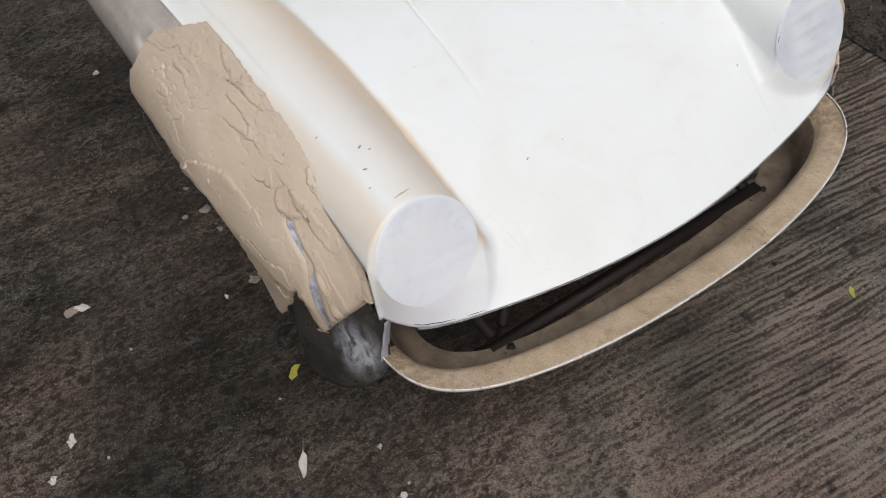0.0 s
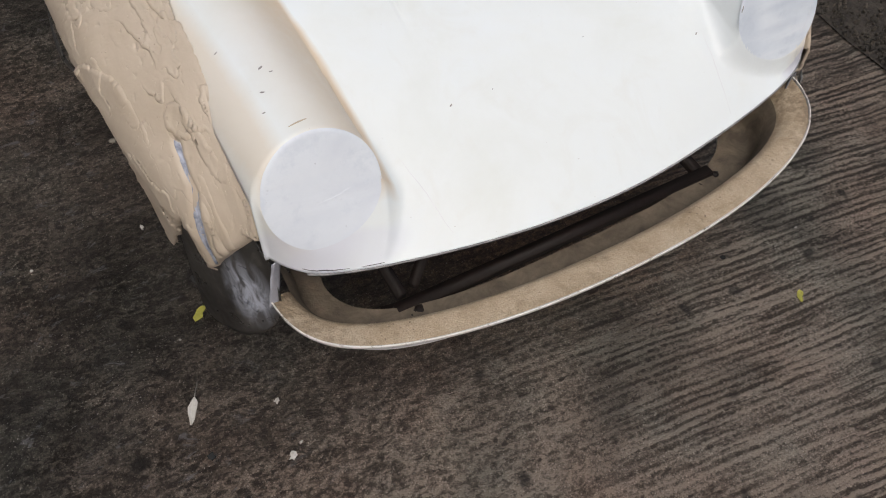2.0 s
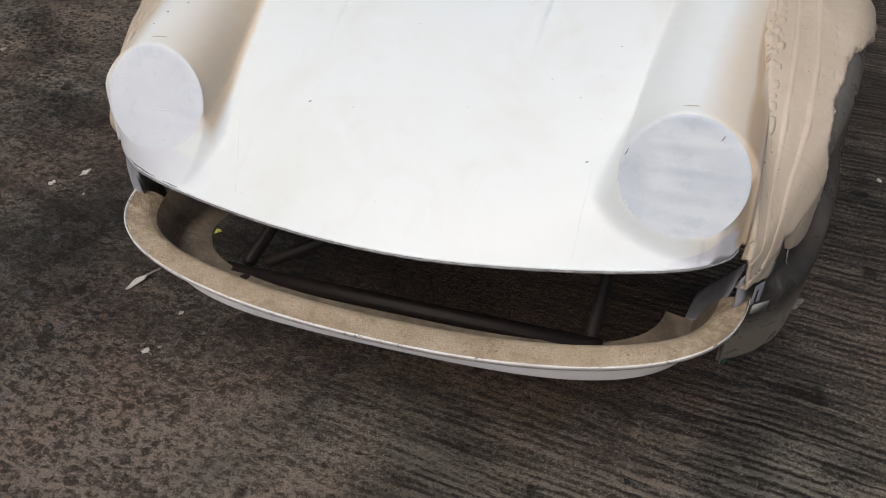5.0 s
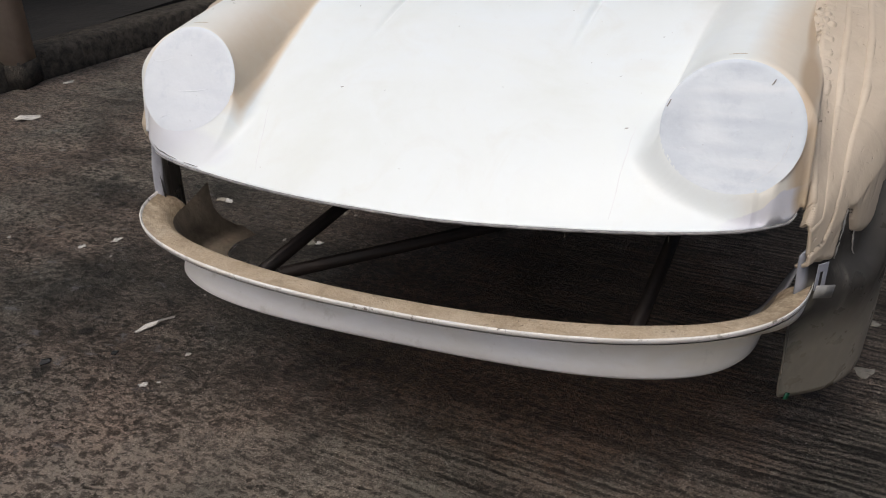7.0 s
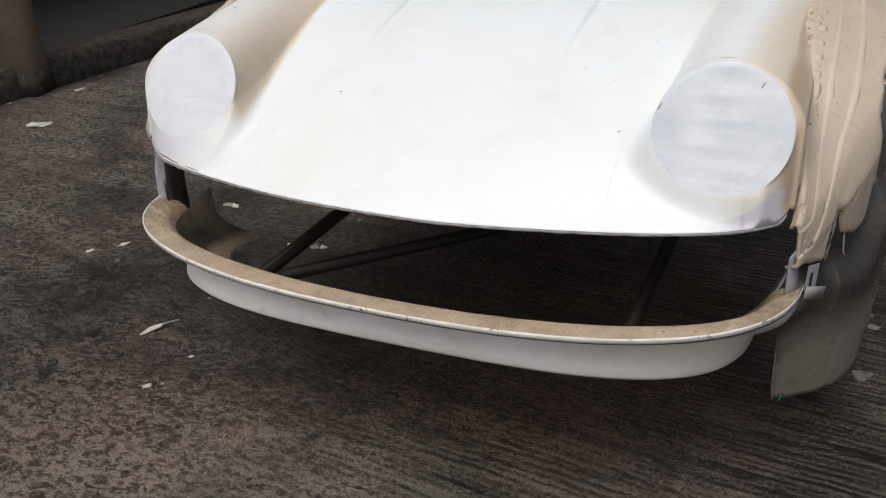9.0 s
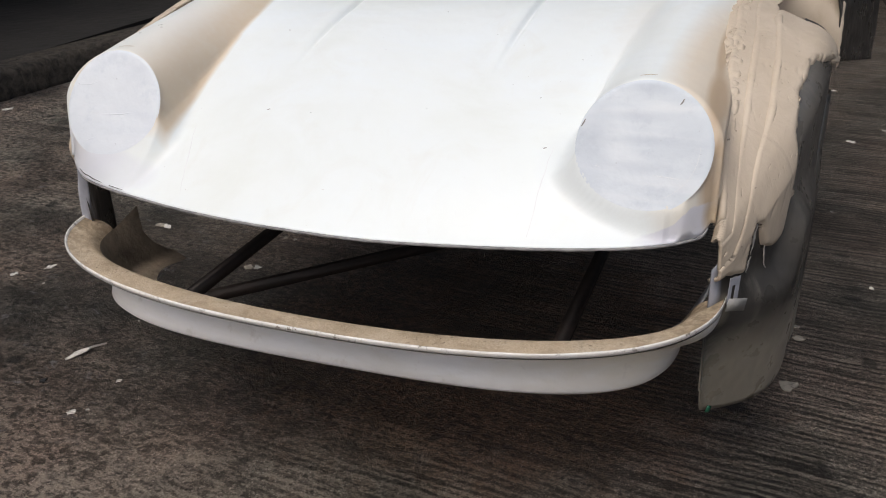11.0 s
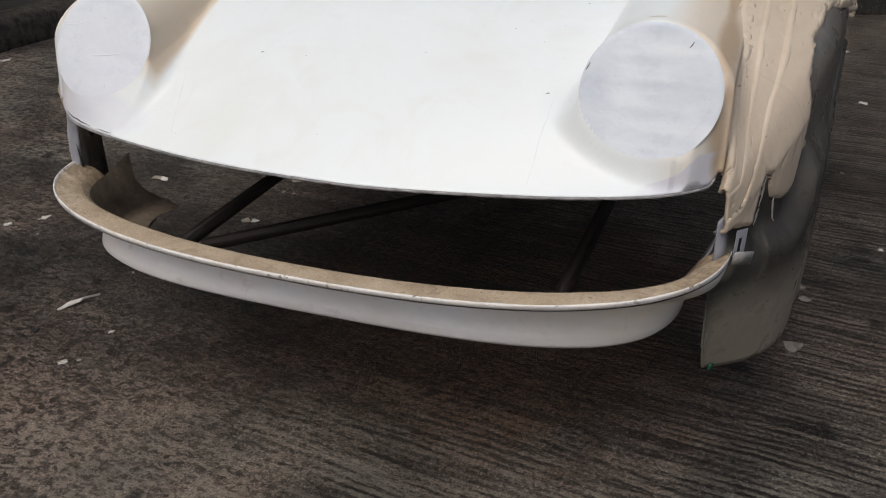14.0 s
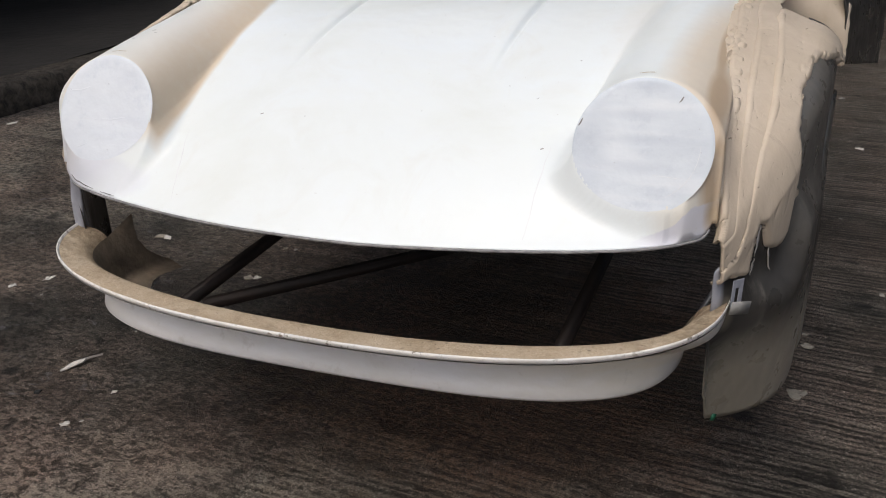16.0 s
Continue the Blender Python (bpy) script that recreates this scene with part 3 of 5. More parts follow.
def skin_raw(x, y):
    ax = abs(x)
    h = hood_z(y)
    # the lid dips to its cut front edge
    ey, ez = nose_edge(x)
    h += (ez - hood_z(ey)) * math.exp(-((y - ey) / 0.075) ** 2)
    # two folds pressed into the lid
    for x0 in (-0.222, 0.192):
        if y > 0.15:
            t = min((y - 0.15) / 0.25, 1)
            h -= 0.012 * t * math.exp(-((x - x0 - 0.02 * y) / 0.005) ** 2) - 0.003 * t * math.exp(-((x - x0 - 0.02 * y + 0.02) / 0.014) ** 2)
    dx = ax - crown_x(y)
    r = RAD if dx < 0 else 0.127
    q = 1 - (dx / r) ** 2
    tube = crown_z(y) - RAD + (RAD * math.sqrt(q) if q > 0 else -2.2 * (abs(dx) - r))
    plane = LAMP.z + (y - LAMP.y) / math.tan(FACE)
    plane -= 2.5 * max(0, math.hypot(dx * (1 if dx < 0 else 0.84), min(0, y - LAMP.y) / math.sin(FACE) * (1 if x > 0 else 0.45)) - RAD * 1.02)
    tube = -smax(-tube, -plane, 0.008) if plane < tube + 0.02 else tube
    return smax(h, tube, 0.012 if dx > 0.05 else 0.048 - (0.022 * min(1, max(0, y / 0.10)) if x > 0 else 0) + 0.02 * min(1, max(0, (0.04 - y) / 0.13)))


def skin_z(x, y):
    ey, ez = nose_edge(x)
    return skin_raw(x, y) + (ez - skin_raw(x, ey)) * math.exp(-((y - ey) / 0.014) ** 2)


car = tagged(new("car_body_mockup"), "white fibreglass sports car nose with rough tan filler on its fenders", "car")

xs = [-1 + 2 * i / 330 for i in range(331)]
lines = np.concatenate([np.linspace(0, 0.025, 18), np.linspace(0.025, 0.22, 64)[1:], np.linspace(0.22, 1, 60)[1:]])
P = np.zeros((331, len(lines), 3))
for i, s in enumerate(xs):
    for j, t in enumerate(lines):
        x = s * (0.625 if t < 0.2 else 0.625 + 0.05 * (t - 0.2) * 1.6)
        ey, ez = nose_edge(x)
        y = ey + t * (1.55 - ey)
        P[i, j] = x, y, skin_z(x, y) + 0.0015 * wob(x, y, 0, 6, 2.0)
skin = sheet_mesh("nose_skin", P, WHITE, car, "white gelcoat lid and fender tops", 0.005, -1)


# the lid's sawn front edge, bare grey laminate
P = np.zeros((241, 4, 3))
for i in range(241):
    x = -0.57 + 1.185 * i / 240
    ey, ez = nose_edge(x)
    ez = skin_z(x, ey) + 0.0015 * wob(x, ey, 0, 6, 2.0)
    low = 0.0042 + 0.0012 * wob(x, 0, 0, 40)
    P[i] = (x, ey + 0.001, ez - 0.0012), (x, ey - 0.0012, ez - 0.0022), (x, ey - 0.001, ez - low), (x, ey + 0.002, ez - low - 0.001)
sheet_mesh("cut_edge", P, make_plain("sawn_laminate", (0.16, 0.16, 0.165), (0.34, 0.335, 0.33), 0.8, 40), skin, "sawn grey edge of the lid", 0.001)


def lamp_plug(sx):
    """A round slab of sanded filler closing the headlamp opening."""
    bm = bmesh.new()
    n = Vector((0, -math.cos(FACE), math.sin(FACE)))
    a = Vector((1, 0, 0))
    up = Vector((0, math.sin(FACE), math.cos(FACE)))
    vs = []
    c = Vector((sx * LAMP.x, LAMP.y, LAMP.z))
    for q, d in [(k / 16, 0.0016) for k in range(15)] + [(0.93, 0.0014), (0.97, 0.0009), (0.995, -0.0005)]:
        row = []
        for i in range(72):
            t = 2 * math.pi * i / 72
            p = c + (a * math.cos(t) + up * math.sin(t)) * (RAD * q)
            p.z = max(p.z, skin_z(p.x, p.y) + 0.0015 * wob(p.x, p.y, 0, 6, 2.0) if math.sin(t) < 0.75 else -1)
            low = min(1, max(0, -math.sin(t) * 1.6 + 0.2))
            d_ = d + (0.0016 * max(0, 1 - max(0, q - 0.5) / 0.5) + 0.0002 - d) * low
            p += n * (d_ + 0.0008 * wob(p.x, p.y, p.z, 14, sx * 3))
            row.append(bm.verts.new(p))
            if q == 0:
                break
        vs.append(row)
    for k in range(len(vs) - 1):
        for i in range(72):
            j = (i + 1) % 72
            if len(vs[k]) == 1:
                bm.faces.new((vs[0][0], vs[1][i], vs[1][j]))
            else:
                bm.faces.new((vs[k][i], vs[k + 1][i], vs[k + 1][j], vs[k][j]))
    return part("headlamp_plug", bm, DISC if sx > 0 else DISC_LILAC, car, "sanded grey-lilac filler disc in the headlamp opening")


lamp_plug(-1)
lamp_plug(1)


# ---------------------------------------------------------------- fender sides: sheet and filler
def side_x(y, sx=1):
    if sx > 0:
        return 0.80 - 0.181 * math.exp(-(y + 0.1) / 0.18)
    return 0.77 - 0.155 * math.exp(-(y + 0.075) / 0.145)


def border(y):
    e = max(y, -0.065) + 0.065
    return 0.595 + 0.032 * math.exp(-e / 0.12) + 0.05 * max(0, y - 0.4), 0.812 - 0.225 * math.exp(-e / 0.17) + 0.012 * max(0, min(1, (y - 0.3) / 0.3))


def curve_at(knots, y):
    return float(np.interp(y, [k[0] for k in knots], [k[1] for k in knots]))


# height of the ridge where the fender top turns down into its side
RIDGE = {1: [(-0.1, 0.510), (-0.05, 0.560), (0.03, 0.626), (0.1, 0.680), (0.2, 0.732), (0.35, 0.755), (0.5, 0.745), (0.8, 0.74), (1.6, 0.72)],
         -1: [(-0.1, 0.49), (-0.05, 0.535), (0.0, 0.57), (0.1, 0.605), (0.2, 0.64), (0.3, 0.67), (0.4, 0.70), (0.6, 0.71), (1.6, 0.71)]}


def side_point(y, r, out=0.0, sx=1):
    """r from 0 at the border on the fender top to the ridge (1), then straight down to 2 (z = 0.06)."""
    bx, bz = border(y)
    X = side_x(y, sx)
    zr = min(curve_at(RIDGE[sx], y), bz - 0.012)
    if r <= 1:
        k = min(1, max(0, (0.07 - y) / 0.09)) if sx > 0 else 0
        x = bx + (X - bx) * ((1 - k) * (1 - (1 - r) ** 1.25) + k * r ** 1.2)
        turn = max(0, (r - 0.72) / 0.28)
        z = bz + (zr - bz) * r ** 1.15 - 0.028 * turn * turn
        nx, nz = 0.35 + 0.65 * turn, 0.93 * (1 - turn)
    else:
        x, z = X, zr - 0.028 - (r - 1) * (zr - 0.028 - 0.06)
        nx, nz = 1.0, 0.0
    if y < -0.02:
        nx *= 0.7
    return x + nx * out, y - (0.5 * out if y < 0.05 else 0), z + nz * out


def side_r(y, z, sx):
    """r of a height on the side below the ridge."""
    zr = min(curve_at(RIDGE[sx], y), border(y)[1] - 0.012) - 0.028
    return 1 + (zr - z) / (zr - 0.06)


def arch_y(z):
    """Front edge of the wheel arch."""
    return 0.262 + 0.055 * ((0.38 - z) / 0.3) ** 2 if z < 0.38 else 0.262 + 0.30 * ((z - 0.38) / 0.345) ** 2.6


# lower limit of the plastered filler along each side
RAG = {1: [(-0.1, 0.475), (-0.066, 0.486), (-0.040, 0.478), (-0.032, 0.545), (-0.022, 0.560), (-0.010, 0.558), (0.004, 0.515), (0.018, 0.500), (0.034, 0.502), (0.046, 0.515), (0.052, 0.55), (0.062, 0.59), (0.075, 0.64), (0.10, 0.675), (0.2, 0.71), (0.4, 0.725), (1.6, 0.70)],
       -1: [(-0.1, 0.64), (-0.05, 0.58), (-0.03, 0.535), (0.0, 0.488), (0.03, 0.468), (0.042, 0.50), (0.05, 0.55), (0.074, 0.578), (0.095, 0.55), (0.118, 0.47), (0.145, 0.43), (0.17, 0.50), (0.205, 0.575), (0.3, 0.635), (0.5, 0.655), (1.6, 0.65)]}


# outer limit of the filler on the right fender, across the turn of its side
LIMIT = [(0.03, 1.3), (0.048, 1.2), (0.062, 1.08), (0.075, 0.95), (0.09, 0.86), (0.154, 0.73), (0.20, 0.70), (0.27, 0.74), (0.33, 0.90), (0.39, 1.0), (0.48, 1.0), (0.6, 0.9), (0.75, 1.0)]
# trowel passes: offset from the border, sway, height and seed of each edge
PASSES = [(0.016, 0.006, 0.0056, 1.0), (0.055, 0.006, 0.0048, 2.0), (0.098, 0.014, 0.0050, 4.0)]
# smears of filler: stretch along and across, threshold, height and seed
SMEARS = {1: [],
          -1: [(2.6, 8, 0.02, 0.0050, 2.0), (4.5, 11, 0.12, 0.0042, 5.5), (9, 17, 0.18, 0.0027, 9.1), (16, 26, 0.22, 0.0022, 17.3)]}


STREAK = [(0.134, 0.50), (0.064, 0.64), (0.012, 1.10)]


def streak_gap(y, r):
    """Distance to the strip where the left fender's filler has come off the sheet."""
    best = 1.0
    for (ya, ra), (yb, rb) in zip(STREAK, STREAK[1:]):
        w = 0.24
        vy, vr = yb - ya, (rb - ra) * w
        k = min(1, max(0, ((y - ya) * vy + (r - ra) * w * vr) / (vy * vy + vr * vr)))
        best = min(best, math.hypot(y - ya - k * vy, (r - ra) * w - k * vr))
    return best - 0.007


def sheet_lean(z):
    """How far the sheet's front edge leans back below the filler."""
    return 0.38 * max(0, 0.44 - z)


def sheet_belly(y, z):
    """The loose sheet bellies out below the filler that holds it."""
    q = y - sheet_lean(z)
    full = 0.785 - 0.154 * math.exp(-(max(q, -0.088) + 0.088) / 0.074)
    k = min(1, max(0, (y - 0.035) / 0.05))
    free = min(1, max(0, (0.475 + 0.11 * k * k * (3 - 2 * k) - z) / 0.07))
    return (full - side_x(y)) * free * free * (3 - 2 * free)


def fender_side(sx):
    # grey sheet, from its foot up under the filler; on one side it reaches the wheel arch
    ny, nz = 70, 60
    P = np.full((ny, nz, 3), np.nan)
    for i in range(ny):
        for j in range(nz):
            v = j / (nz - 1)
            u = i / (ny - 1)
            if sx > 0:
                foot = 0.150 + 0.015 * u
            else:
                foot = curve_at([(0, 0.41), (0.08, 0.33), (0.22, 0.272), (0.42, 0.232), (1, 0.205)], u)
            r = side_r(0.3, foot, sx)
            r = r + (0.6 - r) * v
            z = side_point(0.3, r, 0, sx)[2]
            y0, y1 = (-0.088 + sheet_lean(z), arch_y(min(z, 0.715))) if sx > 0 else (-0.074, 0.115 + 0.4 * max(0, z - 0.5))
            y = y0 + (y1 - y0) * u
            r = side_r(y, foot, sx)
            r = r + ((0.6 + 0.4 * min(1, max(0, (-0.015 - y) / 0.04)) if sx > 0 else 0.3) - r) * v
            x, yy, zz = side_point(y, r, -0.001, sx)
            if sx > 0:
                x += sheet_belly(yy, zz)
            bulge = (0.004 if sx > 0 else 0.007 * min(1, max(0, (0.54 - zz) / 0.06))) * wob(y, zz * 0.5, sx, 7, 1.0)
            P[i, j] = sx * (x + bulge), yy, zz
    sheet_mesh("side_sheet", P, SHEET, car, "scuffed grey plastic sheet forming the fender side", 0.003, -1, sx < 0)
    if sx > 0:
        # its rear edge is turned in round the arch
        Q = np.zeros((40, 7, 3))
        for i in range(40):
            z = 0.165 + 0.485 * i / 39
            y = arch_y(z)
            for j in range(7):
                Q[i, j] = side_x(y) + sheet_belly(y, z) - 0.004 + 0.010 * math.sin(j / 6 * 2.2), y + 0.055 * j / 6, z
        sheet_mesh("arch_return", Q, SHEET, car, "", 0.003)
    # plaster of filler on it; where it thins out over the sheet it sinks into it
    ny, nr = 600, 280
    P = np.full((ny, nr, 3), np.nan)
    for i in range(ny):
        y = (-0.085 if sx > 0 else -0.076) + (1.2 if sx > 0 else 0.75) * i / (ny - 1)
        rag = curve_at(RAG[sx], y) + (0.014 if sx < 0 else 0.006) * wob(y, sx, 0, 26) + (0.010 if sx < 0 else 0.006) * wob(y, sx, 0, 90) + (0.008 * wob(y, sx, 0, 190) if sx < 0 else 0)
        edge = 0.045 * wob(y, 0, sx, 9, 4) + 0.03 * wob(y, 0, sx, 31, 7) + 0.02 * wob(y, 0, sx, 77, 2)
        bx, bz = border(y)
        for j in range(nr):
            r = max(0, edge * 1.2) + 1.55 * (j / (nr - 1)) ** 1.1
            x, yy, z = side_point(y, r, 0.0, sx)
            d = (bz - z) + (x - bx)
            margin = z - rag
            backed = y < (arch_y(min(z, 0.715)) - 0.004 if sx > 0 else 0.112 + 0.4 * max(0, z - 0.5))
            if y > 0.262 and sx > 0:
                q = abs(y - 0.70) / 0.44
                za = 0.38 + 0.345 * (1 - q ** 2.2) ** (1 / 2.6) if q < 1 else 0.30
                margin = min(margin, z - za)
            if sx > 0 and y < -0.05:
                margin = min(margin, 0.546 + (y + 0.085) * 1.6 - z)
            lobe = 1.0 if sx > 0 and y < -0.03 else 0.0
            if sx > 0 and y > 0.03:
                lim = curve_at(LIMIT, y) + 0.03 * wob(y, 0, 0, 13) + 0.04 * wob(y, 0, 0, 29, 3) + 0.035 * wob(y, d, 0, 66, 5) + 0.02 * wob(y, d, 0, 150, 5)
                margin = min(margin, (lim - r) * 0.2)
            if sx < 0:
                if y > 0.572 + 0.09 * min(1, r / 0.42) + 0.015 * wob(z, 0, 0, 25) + 0.006 * wob(z, 0, 0, 90):
                    continue
                # hollow beside the bare streak, and a clean front edge below the lamp
                gap = streak_gap(y, r)
                if z < 0.60:
                    margin = min(margin, y + 0.012 + 0.5 * (z - 0.55))
            if margin < ((-0.007 if sx > 0 else -0.004) if backed else 0):
                continue
            if sx > 0 and r > 0.34 + 0.04 * wob(y, 0, 0, 30) and y > 0.47 + 0.012 * wob(z, 0, 0, 40):
                continue
            wy, wd = y + 0.010 * wob(y, d, sx, 28, 3) + 0.004 * wob(y, d, sx, 85, 5), d + 0.010 * wob(y, d, sx, 28, 9) + 0.004 * wob(y, d, sx, 85, 11)
            step = crest = 0.0
            if sx > 0:
                # straight trowel passes, each ending in a torn crest
                for d0, sway, amp, seed in PASSES:
                    off = d - d0 - sway * wob(y, 0, sx, 5.5, seed) - 0.12 * sway * wob(y, 0, sx, 31, seed)
                    gate = min(1, max(0, 0.45 + 1.6 * wob(y, d0, sx, 7, seed + 2)))
                    step += amp * (min(1, max(0, (off + 0.0015) / 0.003)) * max(0.15, 1 - max(0, off) / 0.05)) * (0.55 + 0.45 * gate)
                    if abs(off) < 0.02:
                        crest += amp * gate * 0.8 * math.exp(-((off - 0.002) / 0.0024) ** 2) * max(0, 0.4 + 1.3 * wob(y, 0, sx, 24, seed))
                if d < 0.03:
                    crest += 0.011 * min(1, max(0, (y + 0.03) / 0.04)) * max(0, wob(y, d, sx, 75, 4) - 0.05) * max(0, 0.5 + wob(y, 0, 0, 12, 1))
            # overlapping smears with torn shallow edges
            for fy, fd, c, amp, seed in SMEARS[sx]:
                n1 = noise.noise(Vector((wy * fy + seed, wd * fd - seed, seed * 3.1))) - c
                if n1 > -0.03:
                    # a knife stroke: a torn edge that tails off into the flat
                    torn = min(1, max(0, 0.25 + 2.4 * wob(y, d, sx, 7, seed + 1)))
                    up_ = min(1, max(0, n1 + 0.014) / 0.014)
                    step += amp * torn * up_ * math.exp(-max(0, n1) / 0.16)
                    crest += 0.95 * amp * torn * max(0, wob(y, d, sx, 26, seed + 5)) * math.exp(-(n1 / 0.014) ** 2)
            if sx < 0:
                fall = min(1, max(0, (d - 0.03) / 0.03)) * min(1, max(0, (0.15 - d) / 0.015))
                off = y - (0.114 + (d - 0.056) * 0.32 + 0.010 * wob(d, 0, 0, 45) + 0.004 * wob(d, 0, 0, 130))
                step -= 0.0028 * fall * (0.5 - 0.5 * math.tanh(off / 0.0014))
                crest += 0.0020 * fall * math.exp(-((off - 0.003) / 0.003) ** 2) * (1 if d < 0.15 else 0)
                step -= 0.011 * math.exp(-(max(0, gap) / 0.005) ** 2)
                pit = -0.006 * max(0, wob(y, d, sx, 62, 12) - 0.16) * math.exp(-((y - 0.52) / 0.07) ** 2 - ((d - 0.17) / 0.06) ** 2) * 3
            else:
                pit = 0.0
            pit -= 0.006 * max(0, wob(y, d, sx, 46, 12) - 0.42) + 0.008 * max(0, wob(y, d, sx, 110, 22) - 0.50)
            swell = 0.0020 * wob(y, d, sx, 6, 6) + 0.0003 * wob(y, d, sx, 45, 16)
            rim = min(1, max(0, margin) / 0.010)
            # the lobe beside the sheet's edge ends in a rolled lip
            crest += 0.0035 * lobe * math.exp(-((z - rag - 0.005) / 0.004) ** 2)
            lead = min(1, (r - max(0, edge * 1.2)) / 0.03 + (0.6 if sx < 0 else 0))
            t = max(((0.0068 if sx < 0 else 0.0030) + step + crest + pit + swell) * (0.55 + 0.45 * rim) * (0.35 + 0.65 * lead), 0.001)
            if sx > 0:
                t *= 0.6 + 0.4 * min(1, max(0, y / 0.08))
            if margin < 0.002 and backed:
                t -= (0.002 - margin) * 2.2
            P[i, j] = side_point(y, r, t, sx)
            P[i, j, 0] *= sx
    sheet_mesh("filler_coat", P, FILLER, car, "tan body filler trowelled on in rough ridges", 0.006, -1, sx < 0)
    if sx < 0:
        # strip of bare film where the filler has come away, reflected sky painted bluish
        P = np.full((60, 9, 3), np.nan)
        knots = [(k, *p) for k, p in zip((0.0, 0.45, 1.0), STREAK)]
        for i in range(60):
            t = i / 59
            w = (0.006 + 0.022 * math.sin(math.pi * min(1, 0.08 + t)) ** 0.6) * (1 + 0.5 * wob(t, 0, 0, 9))
            for j in range(9):
                o = (j / 8 - 0.5) * w + 0.002 * wob(t, j, 0, 14)
                y = curve_at([(k[0], k[1]) for k in knots], t) + 0.7 * o
                P[i, j] = side_point(y, curve_at([(k[0], k[2]) for k in knots], t) + 2.2 * o, 0.0096 - 0.0012 * math.sin(math.pi * j / 8), sx)
                P[i, j, 0] *= sx
        sheet_mesh("bare_strip", P, make_plain("sky_tinted_film", (0.26, 0.28, 0.34), (0.56, 0.59, 0.68), 0.25, 55), car, "bare film where filler came away, sky reflection in its bluish colour", 0.002, -1, True)
    if sx > 0:
        # body behind the wheel arch: filler on the wall that closes it, sheet flaring out beyond
        P = np.zeros((44, 30, 3))
        for i in range(44):
            u = i / 43
            x = 0.55 + 0.295 * u
            top = 0.815 - 0.10 * u ** 3
            low = 0.50 + 0.075 * u + 0.012 * wob(x, 0, 0, 30)
            for j in range(30):
                v = j / 29
                P[i, j] = x + 0.003 * wob(x, v, 0, 9), 1.055 + 0.05 * v ** 3 + 0.005 * wob(x, v * 0.3, 0, 8, 3) - 0.02 * u * u, low + (top - low) * v
        sheet_mesh("arch_filler", P, FILLER, car, "tan filler smoothed over the rear of the arch", 0.006)
        P = np.zeros((40, 30, 3))
        for i in range(40):
            y = 1.045 + 0.5 * i / 39
            for j in range(30):
                v = j / 29
                low = 0.575 - 0.10 * (i / 39)
                P[i, j] = 0.838 + 0.27 * (y - 1.045) - 0.05 * v ** 4 + 0.004 * wob(y, v, 0, 6), y, low + (0.80 - low) * v
        sheet_mesh("rear_panel", P, SHEET, car, "scratched grey plastic sheet behind the wheel arch", 0.003)
        return
    # pale film over the fender behind the filler, gathered into creases where the filler holds it
    P = np.zeros((60, 60, 3))
    for i in range(60):
        y = 0.55 + 1.0 * i / 59
        hold = max(0, 1 - (y - 0.58) / 0.16) if y > 0.58 else 1.0
        for j in range(60):
            u = j / 59
            r1 = max(side_r(y, 0.665, sx), 0.9)
            x, yy, z = side_point(y, r1 * u, -0.003, sx)
            bx, bz = border(y)
            x = bx + (x - bx) * (0.84 + 0.10 * hold)
            z += 0.012 * hold * (1 - hold) * math.sin(u * 19 + 6 * y) - 0.030 * hold * (1 - hold) * math.exp(-((u - 0.62) / 0.10) ** 2) * 4 + 0.003 * wob(y * 0.4, u, sx, 9, 2)
            P[i, j] = sx * (x + 0.004 * wob(y, z, sx, 6)), y, z
    sheet_mesh("rear_panel", P, PALE, car, "creased grey-brown film stretched behind the filler", 0.003, -1, True)
    # loose rim of film hanging clear of the filler over the wheel opening
    P = np.zeros((40, 4, 3))
    for i in range(40):
        t = i / 39
        y = 0.645 - 0.25 * t
        x, yy, z = side_point(y, side_r(y, curve_at(RAG[-1], y) + 0.004, sx), 0.004, sx)
        sag = math.sin(math.pi * t ** 0.8)
        for j in range(4):
            P[i, j] = sx * (x + 0.016 * sag + 0.002 * j * sag + 0.002 * wob(t, j, 0, 5)), yy, z - 0.045 * sag - (0.004 + 0.006 * sag) * j / 3
    sheet_mesh("film_rim", P, SHEET, car, "thin loose rim of film under the filler", 0.0015)


def burrs(sx, spots, base=0.004):
    """Torn crumbs and curled ridges standing proud of the filler."""
    bm = bmesh.new()
    for y, r, length, lean in spots:
        a = random.gauss(lean, 0.5)
        n = 6
        tri = []
        for k in range(n + 1):
            t = k / n - 0.5
            h = (0.0006 + 0.0024 * random.random()) * (1 - (2 * t) ** 2) + 0.0003
            w = 0.0012 + 0.0012 * random.random()
            cy, cr = y + length * t * math.cos(a) + 0.0012 * random.gauss(0, 1), r + length * t * math.sin(a) / 0.26
            row = []
            for dr, out in ((-w, base), (0.3 * w, base + 0.0035 + h), (w * 1.4, base)):
                p = side_point(cy, max(0.0, cr + dr / 0.26), out, sx)
                row.append(bm.verts.new((sx * p[0], p[1], p[2])))
            tri.append(row)
        for p, q in zip(tri, tri[1:]):
            for e in range(2):
                bm.faces.new((p[e], q[e], q[e + 1], p[e + 1]))
    bmesh.ops.recalc_face_normals(bm, faces=bm.faces[:])
    tagged(part("filler_crust", bm, FILLER, car, "torn crumbs standing on the filler", smooth=True), kind="stuff")


